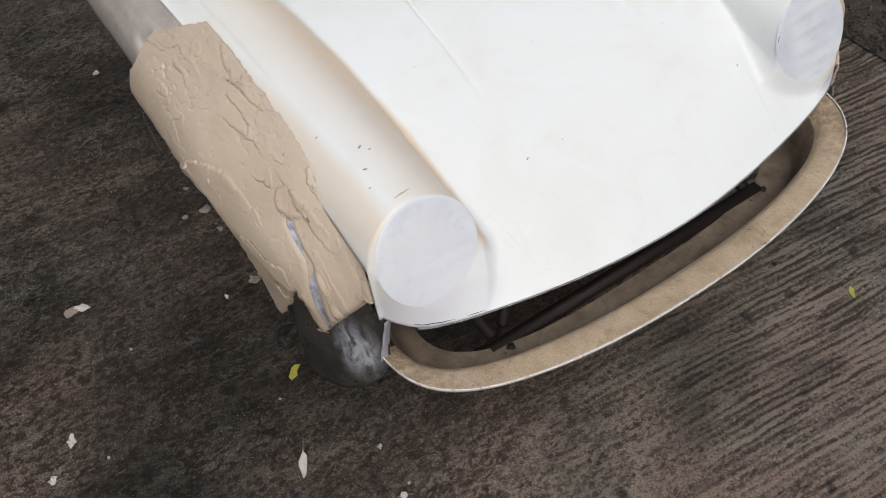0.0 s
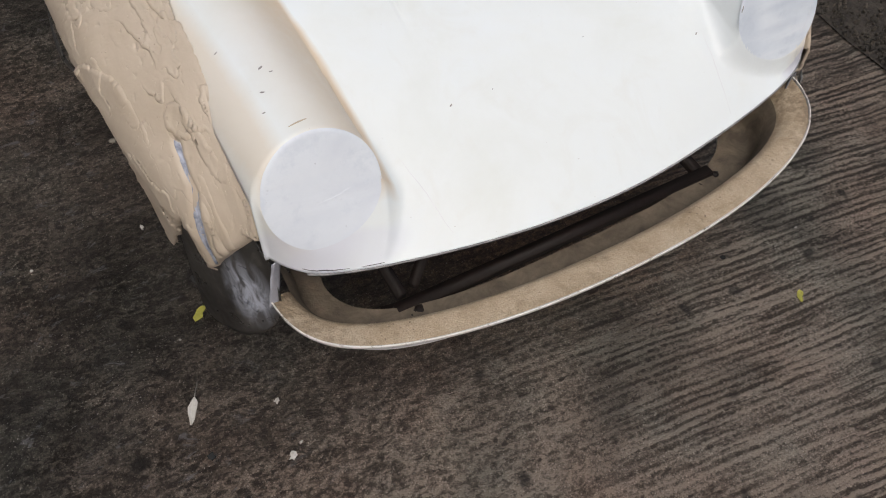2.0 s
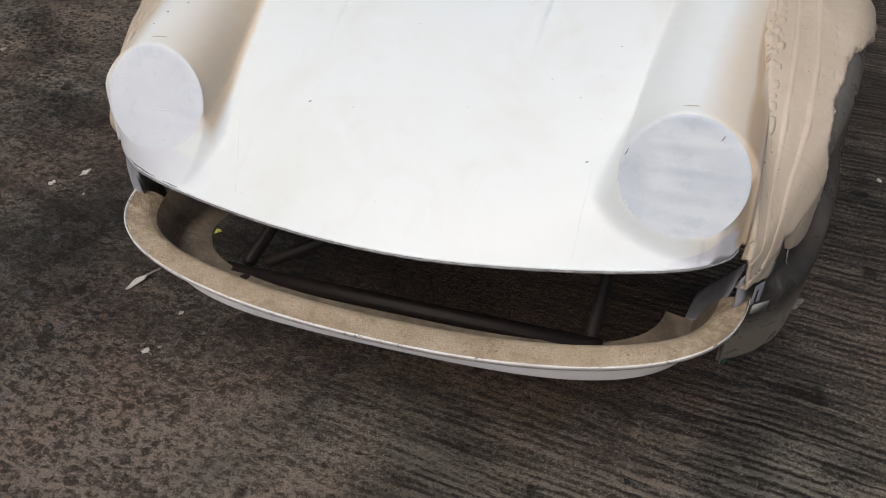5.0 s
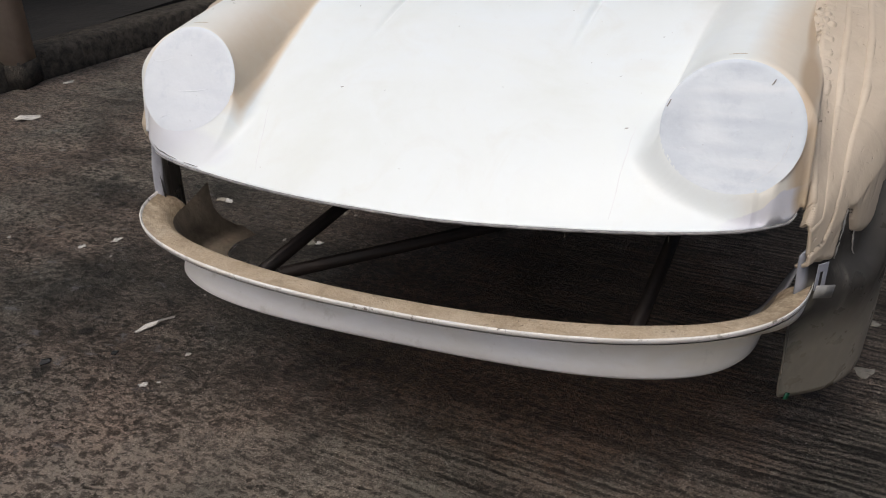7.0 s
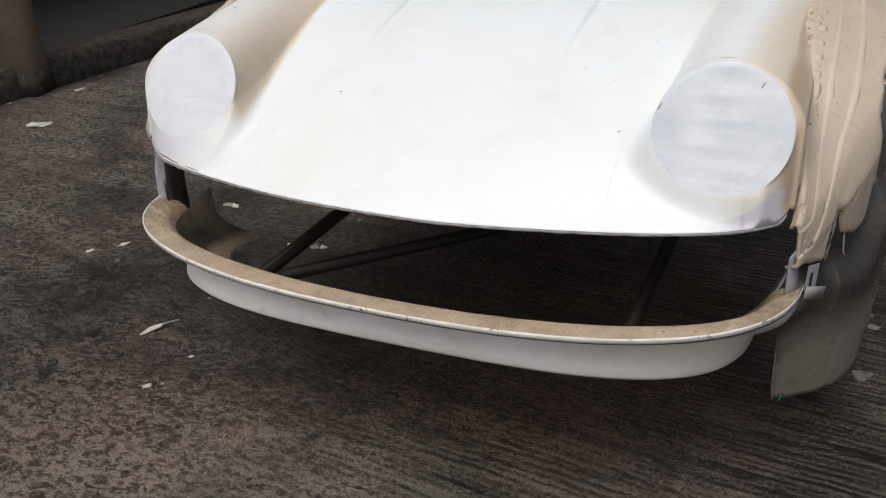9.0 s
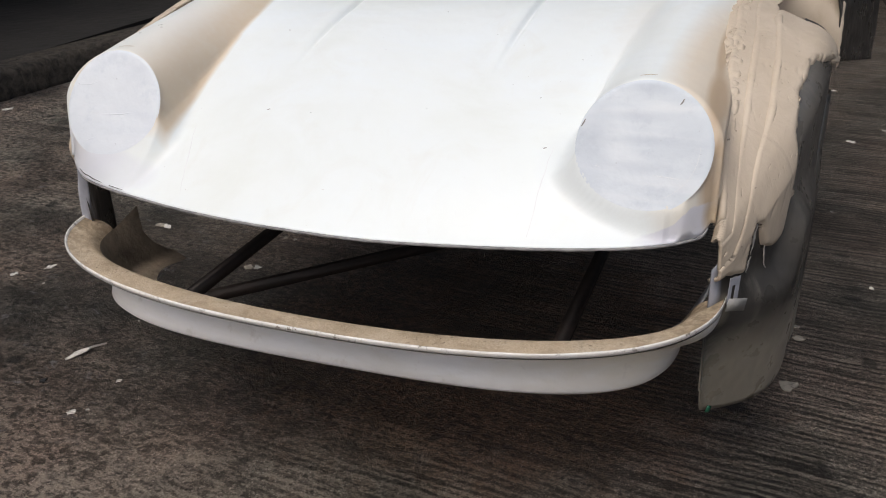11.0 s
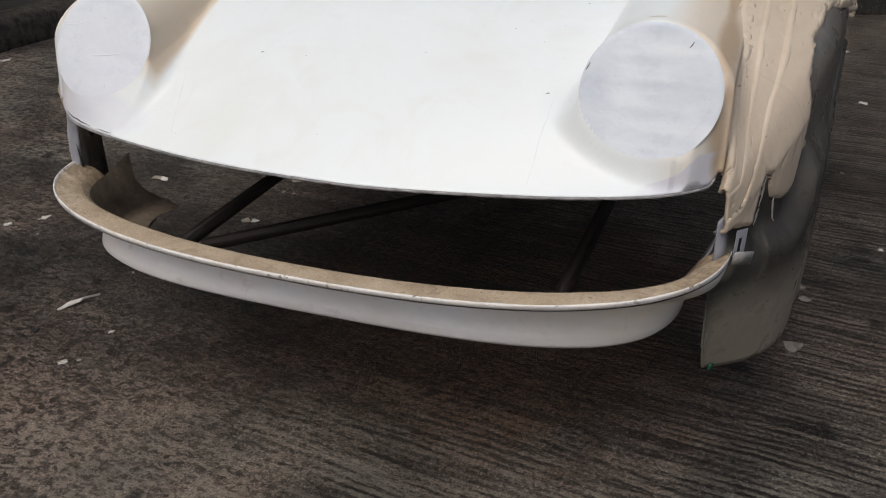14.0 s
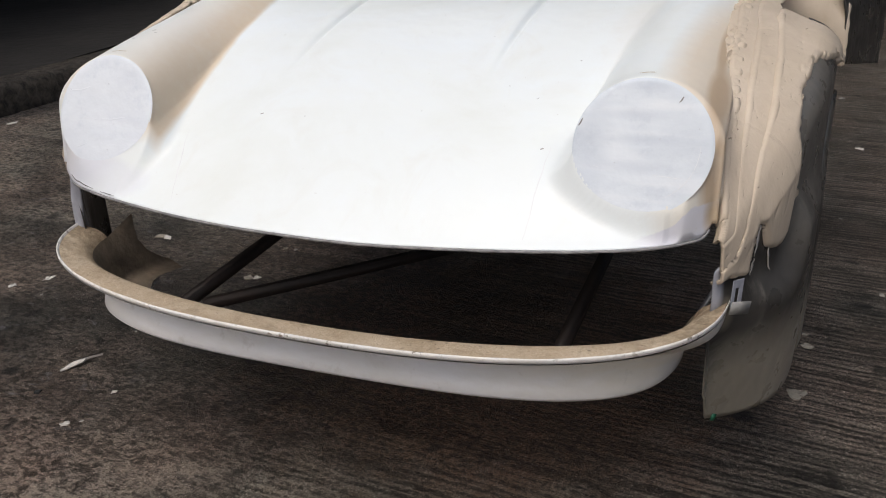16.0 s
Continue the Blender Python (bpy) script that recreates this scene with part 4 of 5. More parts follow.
fender_side(1)
fender_side(-1)
random.seed(5)
spots = [(random.uniform(0.0, 0.62), random.uniform(0.25, 0.95), random.uniform(0.006, 0.018), 0.2) for k in range(70)]
spots += [(random.gauss(0.5, 0.06), random.uniform(0.35, 0.85), random.uniform(0.006, 0.02), 0.6) for k in range(26)]
for k in range(75):
    y = random.uniform(0.10, 0.63)
    z = curve_at(RAG[-1], y) + random.uniform(-0.002, 0.02)
    spots.append((y, side_r(y, z, -1), random.uniform(0.005, 0.016), 0.3))
burrs(-1, spots)
# torn strands across the bare patch of sheet
burrs(-1, [(0.048, 1.14, 0.035, 0.9), (0.056, 1.10, 0.03, 1.3), (0.042, 1.22, 0.03, 0.4), (0.066, 1.06, 0.022, 1.0)], -0.004)
spots = [(random.uniform(0.0, 0.42), abs(random.gauss(0.06, 0.04)), random.uniform(0.008, 0.028), 0.0) for k in range(46)]
spots += [(random.uniform(-0.04, 0.40), random.uniform(0.15, 0.8), random.uniform(0.005, 0.012), 0.2) for k in range(10)]
for k in range(20):
    y = random.uniform(0.05, 0.45)
    spots.append((y, curve_at(LIMIT, y) - random.uniform(0.0, 0.10), random.uniform(0.006, 0.018), 0.1))
burrs(1, spots, 0.0062)
burrs(1, [(random.uniform(-0.005, 0.32), abs(random.gauss(0.03, 0.02)), random.uniform(0.012, 0.035), 0.0) for k in range(26)], 0.0078)
# drips run down over the bare sheet
for ya, za, yb, zb, wide in ((-0.018, 0.552, -0.024, 0.500, 0.005), (-0.024, 0.497, -0.030, 0.470, 0.004), (0.008, 0.512, 0.014, 0.462, 0.004)):
    P = np.zeros((16, 4, 3))
    for i in range(16):
        t = i / 15
        z = za + (zb - za) * t
        w = wide * (0.15 + math.sin(math.pi * (0.15 + 0.8 * t)) ** 2 * (0.7 + 0.6 * wob(t, ya, 0, 7)))
        for j in range(4):
            y = ya + (yb - ya) * t + w * (j / 3 - 0.5) + 0.002 * wob(t, ya, 0, 5)
            P[i, j] = side_x(y) + sheet_belly(y, z) + 0.0024, y, z
    sheet_mesh("drip", P, PALE, car, "pale strand of filler dragged down the sheet", 0.0015)


# ---------------------------------------------------------------- valance hoop under the nose
def hoop(th, cx, a, y0, b, n, z0, z1=0.0, z2=0.0, y3=0.0, y4=0.0, z4=0.0):
    s, c = math.sin(th), math.cos(th)
    x = a * math.copysign(abs(s) ** (2 / n), s)
    u = x / a
    w = u * (1 - u * u)
    return Vector((cx + x, y0 - b * abs(c) ** (2 / n) + w * (y3 + y4 * u), z0 + z1 * u + z2 * u * u + w * z4 * u))


def hoop_rim(th):
    return hoop(th, 0.0119, 0.6441, -0.0052, 0.3070, 3.127, 0.4068, 0.0028, 0.0319, -0.0085, 0.0668, -0.0382)


def hoop_inner(th):
    return hoop(th, 0.0105, 0.6055, 0.0005, 0.2441, 3.137, 0.394, 0.0012, 0.0216, -0.006, 0.0489, -0.0051)


def hoop_foot(th):
    return hoop(th, 0.005, 0.568, 0.03, 0.262, 3.2, 0.308)


def hoop_lip(th):
    return hoop(th, 0.005, 0.510, 0.03, 0.188, 3.0, 0.302)


NH = 140
ths = [(-1 + 2 * i / NH) * radians(85) for i in range(NH + 1)]


def hoop_rows(rows):
    P = np.zeros((len(ths), len(rows[0]), 3))
    for i, r in enumerate(rows):
        P[i] = [tuple(p) for p in r]
    return P


inside, outside, liprow = [], [], []
for th in ths:
    r, n_, f, l = hoop_rim(th), hoop_inner(th), hoop_foot(th), hoop_lip(th)
    w = 0.0012 * wob(r.x, r.y, 0, 20)
    up = Vector((0, 0, 1))
    ra, rb = r.lerp(n_, 0.72) + up * w, n_.lerp(f, 0.20) - (f - l).normalized() * 0.005
    inw = (f - l).normalized() * 0.008
    bend = [ra.lerp(n_, k).lerp(n_.lerp(rb, k), k) for k in (0.0, 0.25, 0.45, 0.65, 0.85, 1.0)]
    inside.append([r.lerp(n_, 0.06) - up * 0.002, r.lerp(n_, 0.35) - up * (0.001 + w)] + bend + [n_.lerp(f, 0.4) - inw, n_.lerp(f, 0.65) - inw, n_.lerp(f, 0.92) - inw * 0.4, f.lerp(l, 0.12), f.lerp(l, 0.5), l])
    outw = (f - l).normalized() * 0.010
    bowl = min(1, max(0, (math.degrees(th) - 48) / 30))
    n_ = n_.lerp(r - up * 0.012, 0.8 * bowl * bowl * (3 - 2 * bowl))
    o = [r - up * 0.010, r.lerp(n_, 0.30) - up * 0.017, r.lerp(n_, 0.58) - up * 0.026]
    for q, k in ((0.16, 0.9), (0.32, 0.1), (0.48, -0.1), (0.62, 0.0), (0.76, 0.45), (0.88, 1.0)):
        o.append(n_.lerp(f, q) + outw * k - up * 0.004)
    o += [f + outw * 1.7 - up * 0.006, f + outw * 1.0 - up * 0.014, f.lerp(l, 0.35) - up * 0.016, l - up * 0.008]
    outside.append(o)
    out = (r - n_).normalized()
    liprow.append([r.lerp(n_, 0.06) - up * 0.002, r - out * 0.001 + up * (0.0015 + w), r + out * 0.001 + up * 0.001, r + out * (0.0015 + w) - up * 0.002, r + out * 0.001 - up * 0.0075, r.lerp(n_, 0.08) - up * 0.009])


def end_wing():
    """The valance's return: its wall and foot run on behind one end of the rim."""
    th = ths[0]
    n_, f, l = hoop_inner(th), hoop_foot(th), hoop_lip(th)
    top, bot, tip = Vector((n_.x * 0.985, 0.035, 0.420)), Vector((f.x * 0.985, 0.085, 0.298)), Vector((l.x * 0.985, 0.060, 0.292))
    start = inside[0][6:]
    goal = [top, top.lerp(bot, 0.20), top.lerp(bot, 0.45), top.lerp(bot, 0.70), top.lerp(bot, 0.93), bot.lerp(tip, 0.12), bot.lerp(tip, 0.5), tip]
    rows = []
    for k in range(14, 0, -1):
        t = k / 14
        row = []
        for e, (a, b) in enumerate(zip(start, goal)):
            # its free edge is cut in a hollow curve
            s_ = t * (1 - 0.42 * math.sin(math.pi * min(1, e / 4.6)))
            row.append(tuple(a.lerp(b, s_) + Vector((0.012 * s_ * (1 - 0.3 * s_) * (0 < e < 5), 0, 0))))
        rows.append(row)
    return np.array(rows)


valance = tagged(new("front_valance"), "fibreglass front valance hoop, white outside and raw tan inside")
valance.parent = car
# darker than the flange: grime plus the lid's shade, put into one colour
INNER_DARK = make_plain("dark_inner_fibreglass", (0.115, 0.093, 0.07), (0.26, 0.21, 0.155), 0.8, 18, 0, 0.5)
sheet_mesh("flange", hoop_rows([row[:7] for row in inside]), RAW, valance, "raw tan fibreglass flange")
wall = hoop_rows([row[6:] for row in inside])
sheet_mesh("inner_wall", np.concatenate([end_wing(), wall]), INNER_DARK, valance, "grimy fibreglass inner wall with its return, the lid's shade in its brown")
# grey board closing the other end, up to the fender sheet
n_, f, l = hoop_inner(ths[-1]), hoop_foot(ths[-1]), hoop_lip(ths[-1])
rows = []
for k in range(11):
    t = k / 10
    a, b, c = (n_ - Vector((0, 0, 0.006))).lerp(Vector((0.640, 0.0, 0.462)), t), f.lerp(Vector((f.x * 1.02, 0.09, 0.298)), t), f.lerp(l, 0.35).lerp(Vector((f.x * 0.99, 0.07, 0.292)), t)
    rows.append([tuple(p) for p in (a, a.lerp(b, 0.25), a.lerp(b, 0.6), a.lerp(b, 0.92), b.lerp(c, 0.3), c)])
sheet_mesh("end_board", np.array(rows), make_plain("dusty_grey_board", (0.20, 0.205, 0.225), (0.32, 0.325, 0.35), 0.6, 12), valance, "dusty bluish-grey end of the valance", 0.003)
sheet_mesh("outer_face", hoop_rows(outside), VALANCE, valance, "white painted outer face", flip=True)
sheet_mesh("lip", hoop_rows(liprow), LIP, valance, "chipped white rolled lip", flip=True)


# tubing inside
frame_root = tagged(new("frame"), "dark red-brown square steel tubing")
frame_root.parent = car
part("front_tube", bar_bm((-0.40, -0.122, 0.290), (0.41, -0.134, 0.300), 0.028), STEEL, frame_root)
for sx, fy in ((-1, -0.10), (1, -0.12)):
    part("bracket", box_bm((0.09, 0.05, 0.007), pose(sx * 0.385, fy - 0.03, 0.288, 6, 0, sx * 12), 0.002), STEEL, frame_root, "clotted dark weld bracket")
    part("rail", bar_bm((-0.374 if sx < 0 else 0.384, fy, 0.30), (sx * 0.372 if sx < 0 else 0.392, 1.5, 0.30), 0.024), STEEL, frame_root)
    part("leg", bar_bm((sx * 0.39, 1.42, 0.30), (sx * 0.39, 1.42, 0.0), 0.05), STEEL, frame_root)
part("diagonal_tube", bar_bm((-0.34, -0.085, 0.295), (0.30, 0.56, 0.295), 0.022), STEEL, frame_root)
part("cross_tube", bar_bm((-0.39, 0.58, 0.30), (0.39, 0.58, 0.30), 0.03), STEEL, frame_root)
random.seed(11)
for x, y in ((-0.385, -0.148), (0.386, -0.156)):
    bm = bmesh.new()
    for k in range(9):
        r = random.uniform(0.006, 0.013)
        bmesh.ops.create_icosphere(bm, subdivisions=2, radius=r, matrix=Matrix.Translation((x + random.uniform(-0.03, 0.03), y + random.uniform(-0.008, 0.010), 0.290 + random.uniform(-0.006, 0.012))))
    for v in bm.verts:
        v.co += Vector((wob(*v.co, 70, 1), wob(*v.co, 70, 4), wob(*v.co, 70, 8))) * 0.005
    part("weld_clot", bm, STEEL, frame_root, "rough dark weld clot on the tube's end")
# unseen panel, added to keep light from leaking in at the rear
part("rear_light_stop", box_bm((1.16, 0.02, 0.50), pose(0, 1.50, 0.42)), STEEL, car, "unseen dark panel added across the body to stop light")


# ---------------------------------------------------------------- marks on the skin
def drape(pts, width, lift=0.0006):
    """A thin strip laid on the white skin along the points (x, y)."""
    bm = bmesh.new()
    rows = []
    for k, (x, y) in enumerate(pts):
        a = pts[max(k - 1, 0)]
        b = pts[min(k + 1, len(pts) - 1)]
        d = Vector((b[0] - a[0], b[1] - a[1])).normalized()
        w = width * (0.35 + 0.65 * math.sin(math.pi * (k + 0.5) / len(pts)))
        row = []
        for s_ in (-0.5, 0.5):
            px, py = x - d.y * w * s_, y + d.x * w * s_
            row.append(bm.verts.new((px, py, skin_z(px, py) + 0.0015 * wob(px, py, 0, 6, 2.0) + lift)))
        rows.append(row)
    for a, b in zip(rows, rows[1:]):
        bm.faces.new((a[0], b[0], b[1], a[1]))
    return bm


def line_pts(a, b, n=14, sway=0.002):
    return [(a[0] + (b[0] - a[0]) * k / n + sway * wob(k * 0.3, a[0], 0, 1.7), a[1] + (b[1] - a[1]) * k / n) for k in range(n + 1)]


CHIP = make_plain("dark_chip", (0.16, 0.15, 0.145), (0.32, 0.30, 0.28), 0.7, 60)
for x, y, r in ((-0.212, 0.0185, 0.0042), (0.338, -0.0185, 0.0042), (-0.518, 0.132, 0.006), (-0.505, 0.118, 0.004), (-0.535, 0.086, 0.005),
                (-0.122, 0.02, 0.002), (0.10, 0.05, 0.002), (0.24, 0.13, 0.0022), (0.30, 0.10, 0.002), (0.35, 0.22, 0.0025), (-0.05, 0.22, 0.002), (0.16, 0.30, 0.002),
                (-0.30, 0.28, 0.0022), (0.02, 0.40, 0.002), (-0.57, 0.20, 0.004), (-0.548, 0.05, 0.0035)):
    a = 2.0 * wob(x, y, 0, 9)
    r *= 0.75
    part("paint_chip", drape([(x - r * math.cos(a) * (1 - k / 2), y - r * math.sin(a) * (1 - k / 2)) for k in range(5)], r * 0.8), CHIP, skin)
for a, b in (((0.352, -0.015), (0.345, -0.165)), ((-0.345, -0.03), (-0.305, -0.165))):
    part("pencil_line", drape(line_pts(a, b), 0.0015), PENCIL, skin, "faint pencil line")
RUB = make_plain("tan_rub_mark", (0.40, 0.33, 0.23), (0.58, 0.50, 0.38), 0.6, 80)
for a, b in (((0.485, 0.004), (0.512, 0.006)), ((-0.525, 0.006), (-0.492, 0.009))):
    part("scrape", drape(line_pts(a, b, 8, 0.003), 0.003), RUB, skin, "tan rub mark above the plug")


# split seam along the lid's corners and fibres hanging from its edge
SEAM = make_plain("dark_seam", (0.05, 0.045, 0.045), (0.12, 0.11, 0.11), 0.8, 60)
for x0, x1 in ((-0.575, -0.50), (-0.48, -0.44)):
    pts = []
    for k in range(22):
        x = x0 + (x1 - x0) * k / 21
        pts.append((x, nose_edge(x)[0] + 0.0028 + 0.0008 * wob(x, 0, 0, 60)))
    part("split_seam", drape(pts, 0.0010), SEAM, skin, "dark split along the lid's corner")
for x, n in ((0.285, 3), (0.31, 2), (-0.24, 2), (0.44, 3)):
    ey, ez = nose_edge(x)
    bm = bmesh.new()
    prev = None
    for k in range(n + 1):
        c = Vector((x + 0.004 * wob(k, x * 9, 0, 1.3), ey + 0.001 + 0.003 * wob(k, x * 9, 4, 1.1), ez - 0.003 - 0.005 * k))
        row = [bm.verts.new(c + Vector((0.0003 * math.cos(a), 0.0003 * math.sin(a), 0))) for a in (0, 2.1, 4.2)]
        if prev:
            for e in range(3):
                bm.faces.new((prev[e], prev[(e + 1) % 3], row[(e + 1) % 3], row[e]))
        prev = row
    part("loose_fibre", bm, SPLAT, skin, "thin glass fibre hanging from the edge")


def plug_mark(sx, pts, mat, name, width, label=""):
    """A thin stroke on the flat headlamp plug, in its own plane (right, up)."""
    n = Vector((0, -math.cos(FACE), math.sin(FACE)))
    up = Vector((0, math.sin(FACE), math.cos(FACE)))
    c = Vector((sx * LAMP.x, LAMP.y, LAMP.z)) + n * (0.0014 if name == "filler_ridge" else 0.0020)
    cu = bpy.data.curves.new(name, "CURVE")
    cu.dimensions, cu.bevel_depth, cu.bevel_resolution = "3D", width, 1
    sp = cu.splines.new("POLY")
    sp.points.add(len(pts) - 1)
    for k, (p, (a, b)) in enumerate(zip(sp.points, pts)):
        p.co = (*(c + Vector((a, 0, 0)) + up * b), 1)
        p.radius = 0.3 + 0.7 * math.sin(math.pi * (k + 0.5) / len(pts))
    me_ob = bpy.data.objects.new(name, cu)
    scene.collection.objects.link(me_ob)
    dg = bpy.context.evaluated_depsgraph_get()
    me = bpy.data.meshes.new_from_object(me_ob.evaluated_get(dg))
    bpy.data.objects.remove(me_ob)
    me.materials.clear()
    me.materials.append(mat)
    ob = new(name, me)
    ob.parent = car
    return tagged(ob, label)


arc = [(0.086 * math.cos(t), 0.086 * math.sin(t)) for t in np.linspace(radians(28), radians(-110), 40)]
plug_mark(1, arc, PENCIL, "pencil_circle", 0.00025, "pencilled circle on the plug")
for pts in ([(-0.085, 0.034), (-0.06, 0.036), (-0.03, 0.046)], [(-0.05, -0.074), (-0.03, -0.066), (-0.008, -0.056)], [(-0.02, -0.02), (0.02, -0.018), (0.05, -0.012)]):
    plug_mark(-1, pts, DISC_LILAC, "filler_ridge", 0.0014, "raised ridge in the filler")
plug_mark(1, [(-0.07, -0.035), (0.0, -0.041), (0.06, -0.045)], PENCIL, "pencil_line", 0.0003)
plug_mark(1, [(0.048, 0.070), (0.051, 0.074), (0.053, 0.079)], CHIP, "paint_chip", 0.0011)
plug_mark(1, [(-0.100, 0.026), (-0.097, 0.032), (-0.095, 0.038)], CHIP, "paint_chip", 0.0011)

# front edge of the other sheet, turned in under the lamp; lavender stands for reflected sky
P = np.zeros((14, 6, 3))
for i in range(14):
    t = i / 13
    for j in range(6):
        u = j / 5
        P[i, j] = -0.618 - 0.020 * t + 0.022 * u + 0.002 * wob(t, u, 0, 4), -0.0765 + 0.006 * u * u + 0.003 * wob(t, u, 2, 3), 0.553 - 0.135 * t + 0.006 * u
sheet_mesh("sheet_fold", P, STRAPM, car, "turned-in front edge of the sheet, reflected sky painted pale lavender", 0.002)
# tape, paper tab and green corner on the fender sheet
part("tape", box_bm((0.040, 0.0015, 0.022), pose(0.671, -0.083, 0.437, 0, 12, 45), 0.0004), TAPE, car, "curled strip of grey tape")
bm = bmesh.new()
for w, h, cx, cz in ((0.007, 0.046, -0.0085, 0.0), (0.009, 0.046, 0.0075, 0.0), (0.008, 0.014, -0.001, 0.016)):
    bmesh.ops.create_cube(bm, size=1, matrix=pose(0.664, -0.066, 0.454, 0, 3, 52) @ pose(cx, 0, cz) @ Matrix.Diagonal((w, 0.0012, h, 1)))
part("paper_tab", bm, STRAPM, car, "white paper tab with a slit", smooth=False)
part("corner_tape", box_bm((0.010, 0.002, 0.014), pose(0.646, 0.020, 0.158, 0, 20, 40), 0.0005), GREEN, car, "green tape on the sheet's corner")


# ---------------------------------------------------------------- litter on the ground
def scrap(kind, x, y, size, turn, mat, label, category, long=1.0, lift=0.002):
    """An irregular thin flake, slightly curled, lying on the ground."""
    bm = bmesh.new()
    n = 11
    mid = bm.verts.new((0, 0, size * 0.10 + lift))
    ring = []
    for k in range(n):
        t = 2 * math.pi * k / n
        r = size * (0.40 + 0.7 * abs(wob(k * 1.7, x * 5, y * 5, 1.3)) + 0.5 * random.random())
        ring.append(bm.verts.new((r * math.cos(t) * long, r * math.sin(t) / long ** 0.5, lift + size * 0.12 * random.random() * (2 if k % 4 == 0 else 0.6))))
    for k in range(n):
        bm.faces.new((mid, ring[k], ring[(k + 1) % n]))
    ex = bmesh.ops.extrude_face_region(bm, geom=bm.faces[:])
    for e in ex["geom"]:
        if isinstance(e, bmesh.types.BMVert):
            e.co.z = max(0.0005, e.co.z - 0.0022)
    ob = part(kind, bm, mat, None, label, smooth=False)
    ob.matrix_basis = pose(x, y, 0, 0, 0, turn)
    return tagged(ob, category=category, group="litter on the concrete")


def sliver(x, y, length, turn):
    """The long torn curl of dried filler."""
    bm = bmesh.new()
    rows = []
    for k in range(9):
        t = k / 8
        w = 0.019 * max(0, 1 - abs(t - 0.34) / 0.3) + 0.0025 * (1 - t) + 0.0005
        z = 0.003 + 0.006 * math.sin(3.0 * t)
        rows.append([bm.verts.new(((t - 0.4) * length, -w * (0.5 + 0.4 * (k % 3 == 1)), z)), bm.verts.new(((t - 0.4) * length, 0, z + 0.003)), bm.verts.new(((t - 0.4) * length, w * 0.6, z))])
    for a, b in zip(rows, rows[1:]):
        bm.faces.new((a[0], b[0], b[1], a[1]))
        bm.faces.new((a[1], b[1], b[2], a[2]))
    ex = bmesh.ops.extrude_face_region(bm, geom=bm.faces[:])
    for e in ex["geom"]:
        if isinstance(e, bmesh.types.BMVert):
            e.co.z = max(0.0004, e.co.z - 0.0025)
    ob = part("filler_sliver", bm, SCRAP, None, "long torn sliver of dried white filler on concrete", smooth=False)
    ob.matrix_basis = pose(x, y, 0, 0, 0, turn)
    tagged(ob, category="scrap", group="litter on the concrete")


sliver(-0.832, 0.022, 0.105, 62)
FLAKE = "small flake of dried filler lying on concrete"
for x, y, r in ((-0.663, -0.049, 0.013), (-0.682, -0.185, 0.017), (-0.655, -0.165, 0.007), (-1.338, 0.322, 0.022), (-1.268, 0.392, 0.024), (-1.615, 0.301, 0.013), (-2.755, 1.734, 0.045),
                (-2.933, 1.609, 0.03), (-0.661, 0.565, 0.022), (-1.108, 0.747, 0.026), (-2.047, 0.967, 0.016), (-2.90, 1.338, 0.02), (-0.649, 0.774, 0.012), (1.010, 0.927, 0.013),
                (1.028, 2.205, 0.03), (0.99, 2.972, 0.02), (1.16, 2.384, 0.016), (-0.773, 0.553, 0.010), (1.027, 0.087, 0.012), (0.737, -0.236, 0.006),
                (-0.735, 1.616, 0.02), (-1.21, 0.30, 0.008), (-0.80, 0.20, 0.006), (-1.05, 0.55, 0.007), (1.25, 1.2, 0.009), (0.93, 1.45, 0.008)):
    scrap("filler_flake", x, y, 0.6 * r, 360 * random.random(), SCRAP, FLAKE, "scrap", 1.0 + 0.5 * random.random())
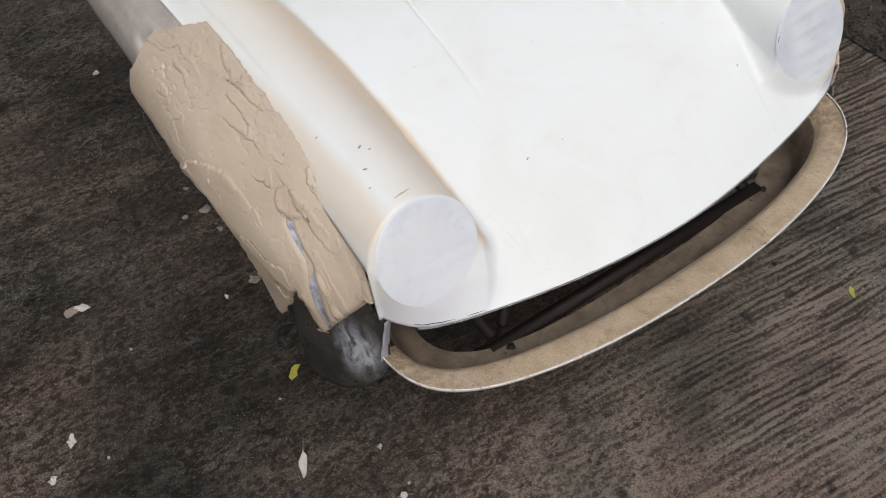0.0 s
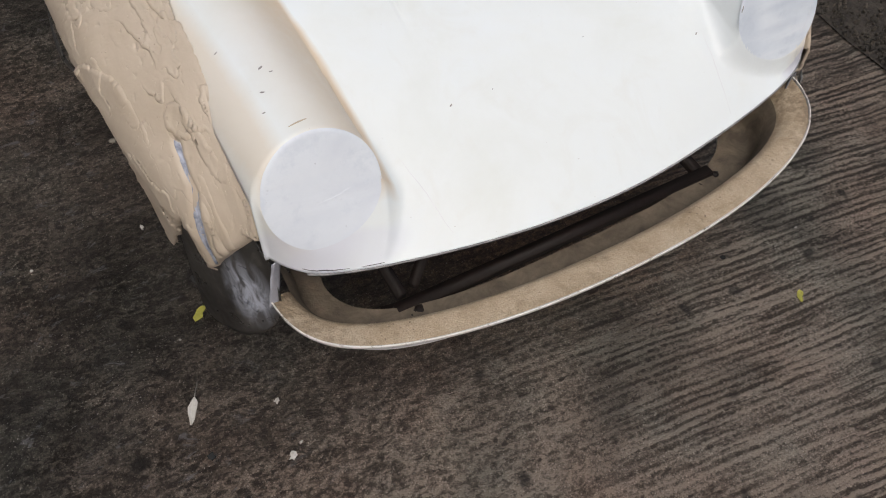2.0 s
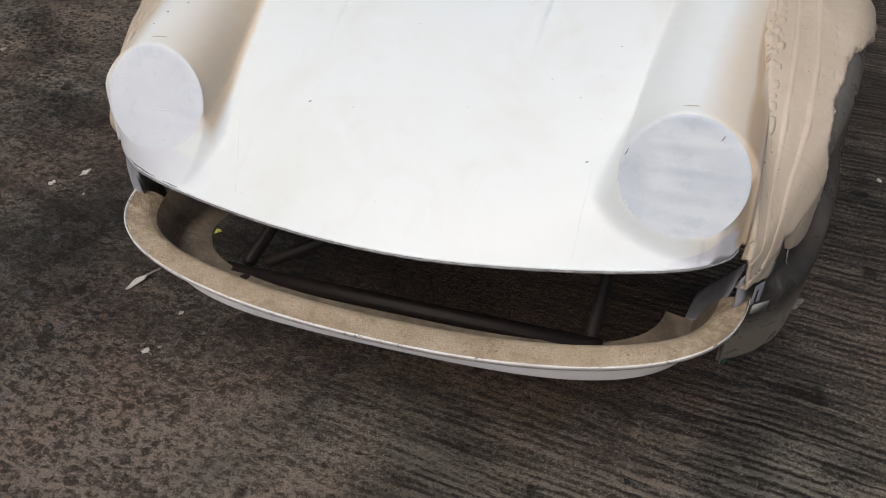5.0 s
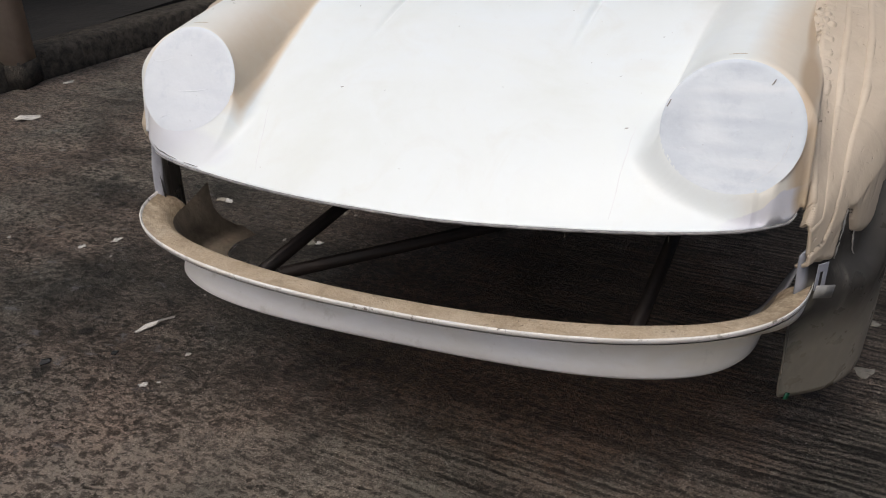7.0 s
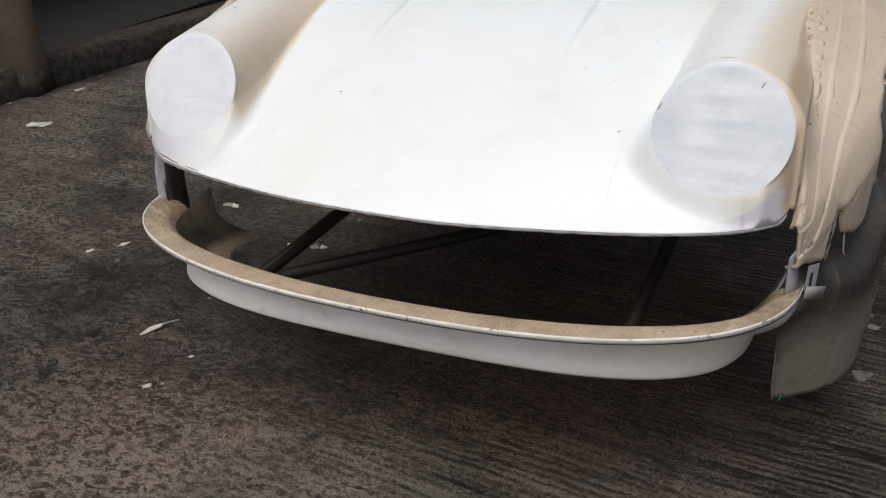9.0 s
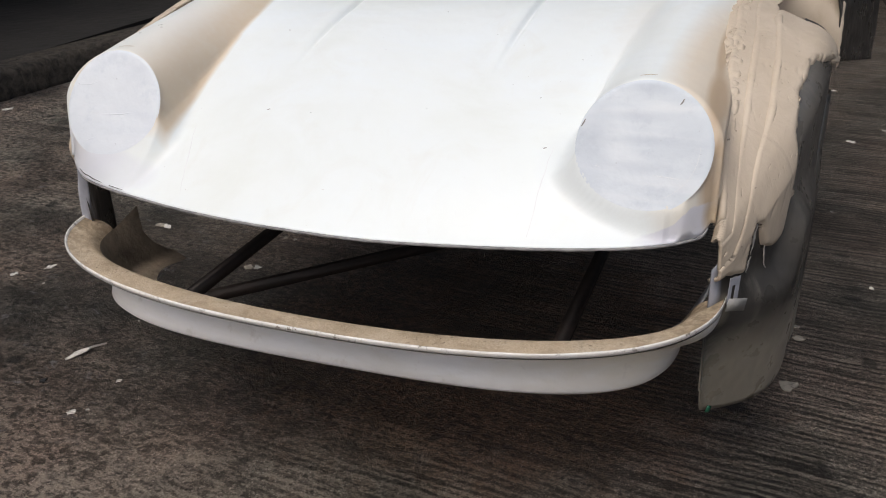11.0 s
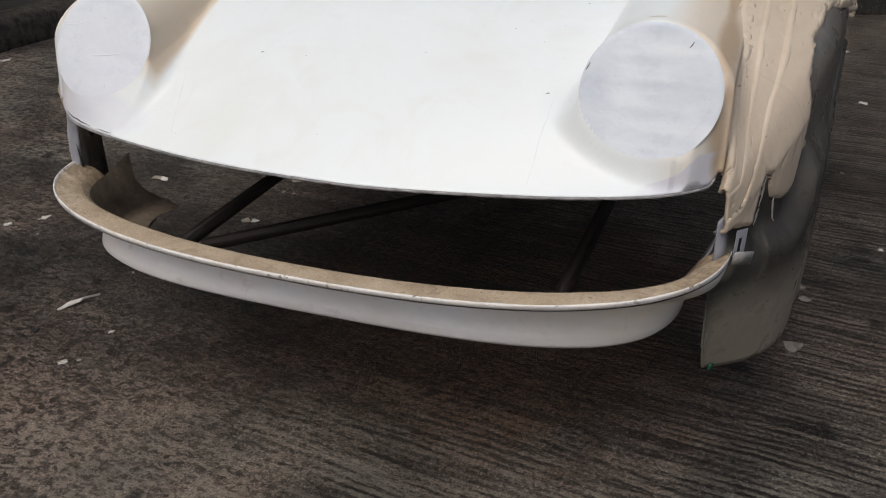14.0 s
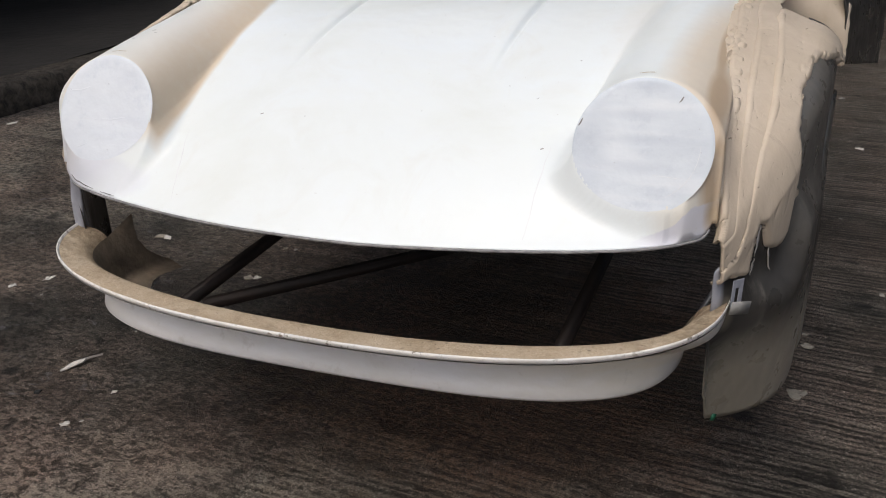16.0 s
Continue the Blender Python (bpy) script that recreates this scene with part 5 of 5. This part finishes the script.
for x, y, r in ((-2.93, 1.45, 0.016), (-2.90, 1.55, 0.010), (-2.95, 1.72, 0.014), (-2.91, 1.86, 0.012), (-2.94, 2.02, 0.018), (-2.88, 2.10, 0.009), (-2.95, 2.25, 0.013), (-2.92, 1.25, 0.011), (-2.95, 1.05, 0.015), (-2.9, 0.9, 0.009)):
    scrap("kerb_crumb", x, y, r, 360 * random.random(), SPLAT, "crumb of broken mortar at the foot of the kerb", "debris", 1.2, 0.004)
scrap("filler_flake", -2.501, 1.228, 0.055, 25, SCRAP, "long white flake of dried filler on concrete", "scrap", 1.7)
DROP = "flat splat of tan filler dropped on concrete"
for x, y, r in ((0.807, 0.385, 0.026), (0.826, 0.605, 0.018), (0.822, 0.66, 0.010), (-0.687, 0.561, 0.022), (-0.687, 0.867, 0.020), (-0.702, 0.971, 0.012), (-0.75, 0.874, 0.012), (-0.685, 0.777, 0.012), (-1.136, 0.75, 0.022)):
    scrap("filler_splat", x, y, 0.85 * r, 360 * random.random(), SPLAT, DROP, "splat", 1.15, 0.0012)
for x, y, r in ((0.598, -0.402, 0.014), (-0.737, 0.245, 0.016)):
    scrap("leaf", x, y, r, 40, LEAF, "small yellow-green leaf fallen on concrete", "leaf", 1.6, 0.003)
for x, y, r in ((-0.837, -0.106, 0.010), (-0.97, -0.19, 0.016), (0.499, -0.22, 0.008), (1.157, 1.953, 0.02), (0.996, -0.413, 0.014)):
    scrap("oil_clod", x, y, r, 360 * random.random(), RUBBER, "dark clod of dirt on concrete", "dirt", 1.2, 0.003)

# dirt and rubbish heaped beyond the slab's edge
bm = bmesh.new()
for k in range(700):
    x, y = 1.40 + abs(random.gauss(0, 0.14)), 0.16 + random.gauss(0, 0.22)
    r = 0.003 + 0.009 * random.random() ** 2.5
    m = Matrix.Translation((x, y, 0.008 + r * 0.5)) @ Euler((random.random() * 6, random.random() * 6, random.random() * 6)).to_matrix().to_4x4() @ Matrix.Diagonal((1, 0.7, 0.5, 1))
    bmesh.ops.create_icosphere(bm, subdivisions=1, radius=r, matrix=m)
tagged(part("rubble", bm, KERB, None, "loose dark rubble and dirt beside the slab", smooth=False), category="rubble", kind="stuff")
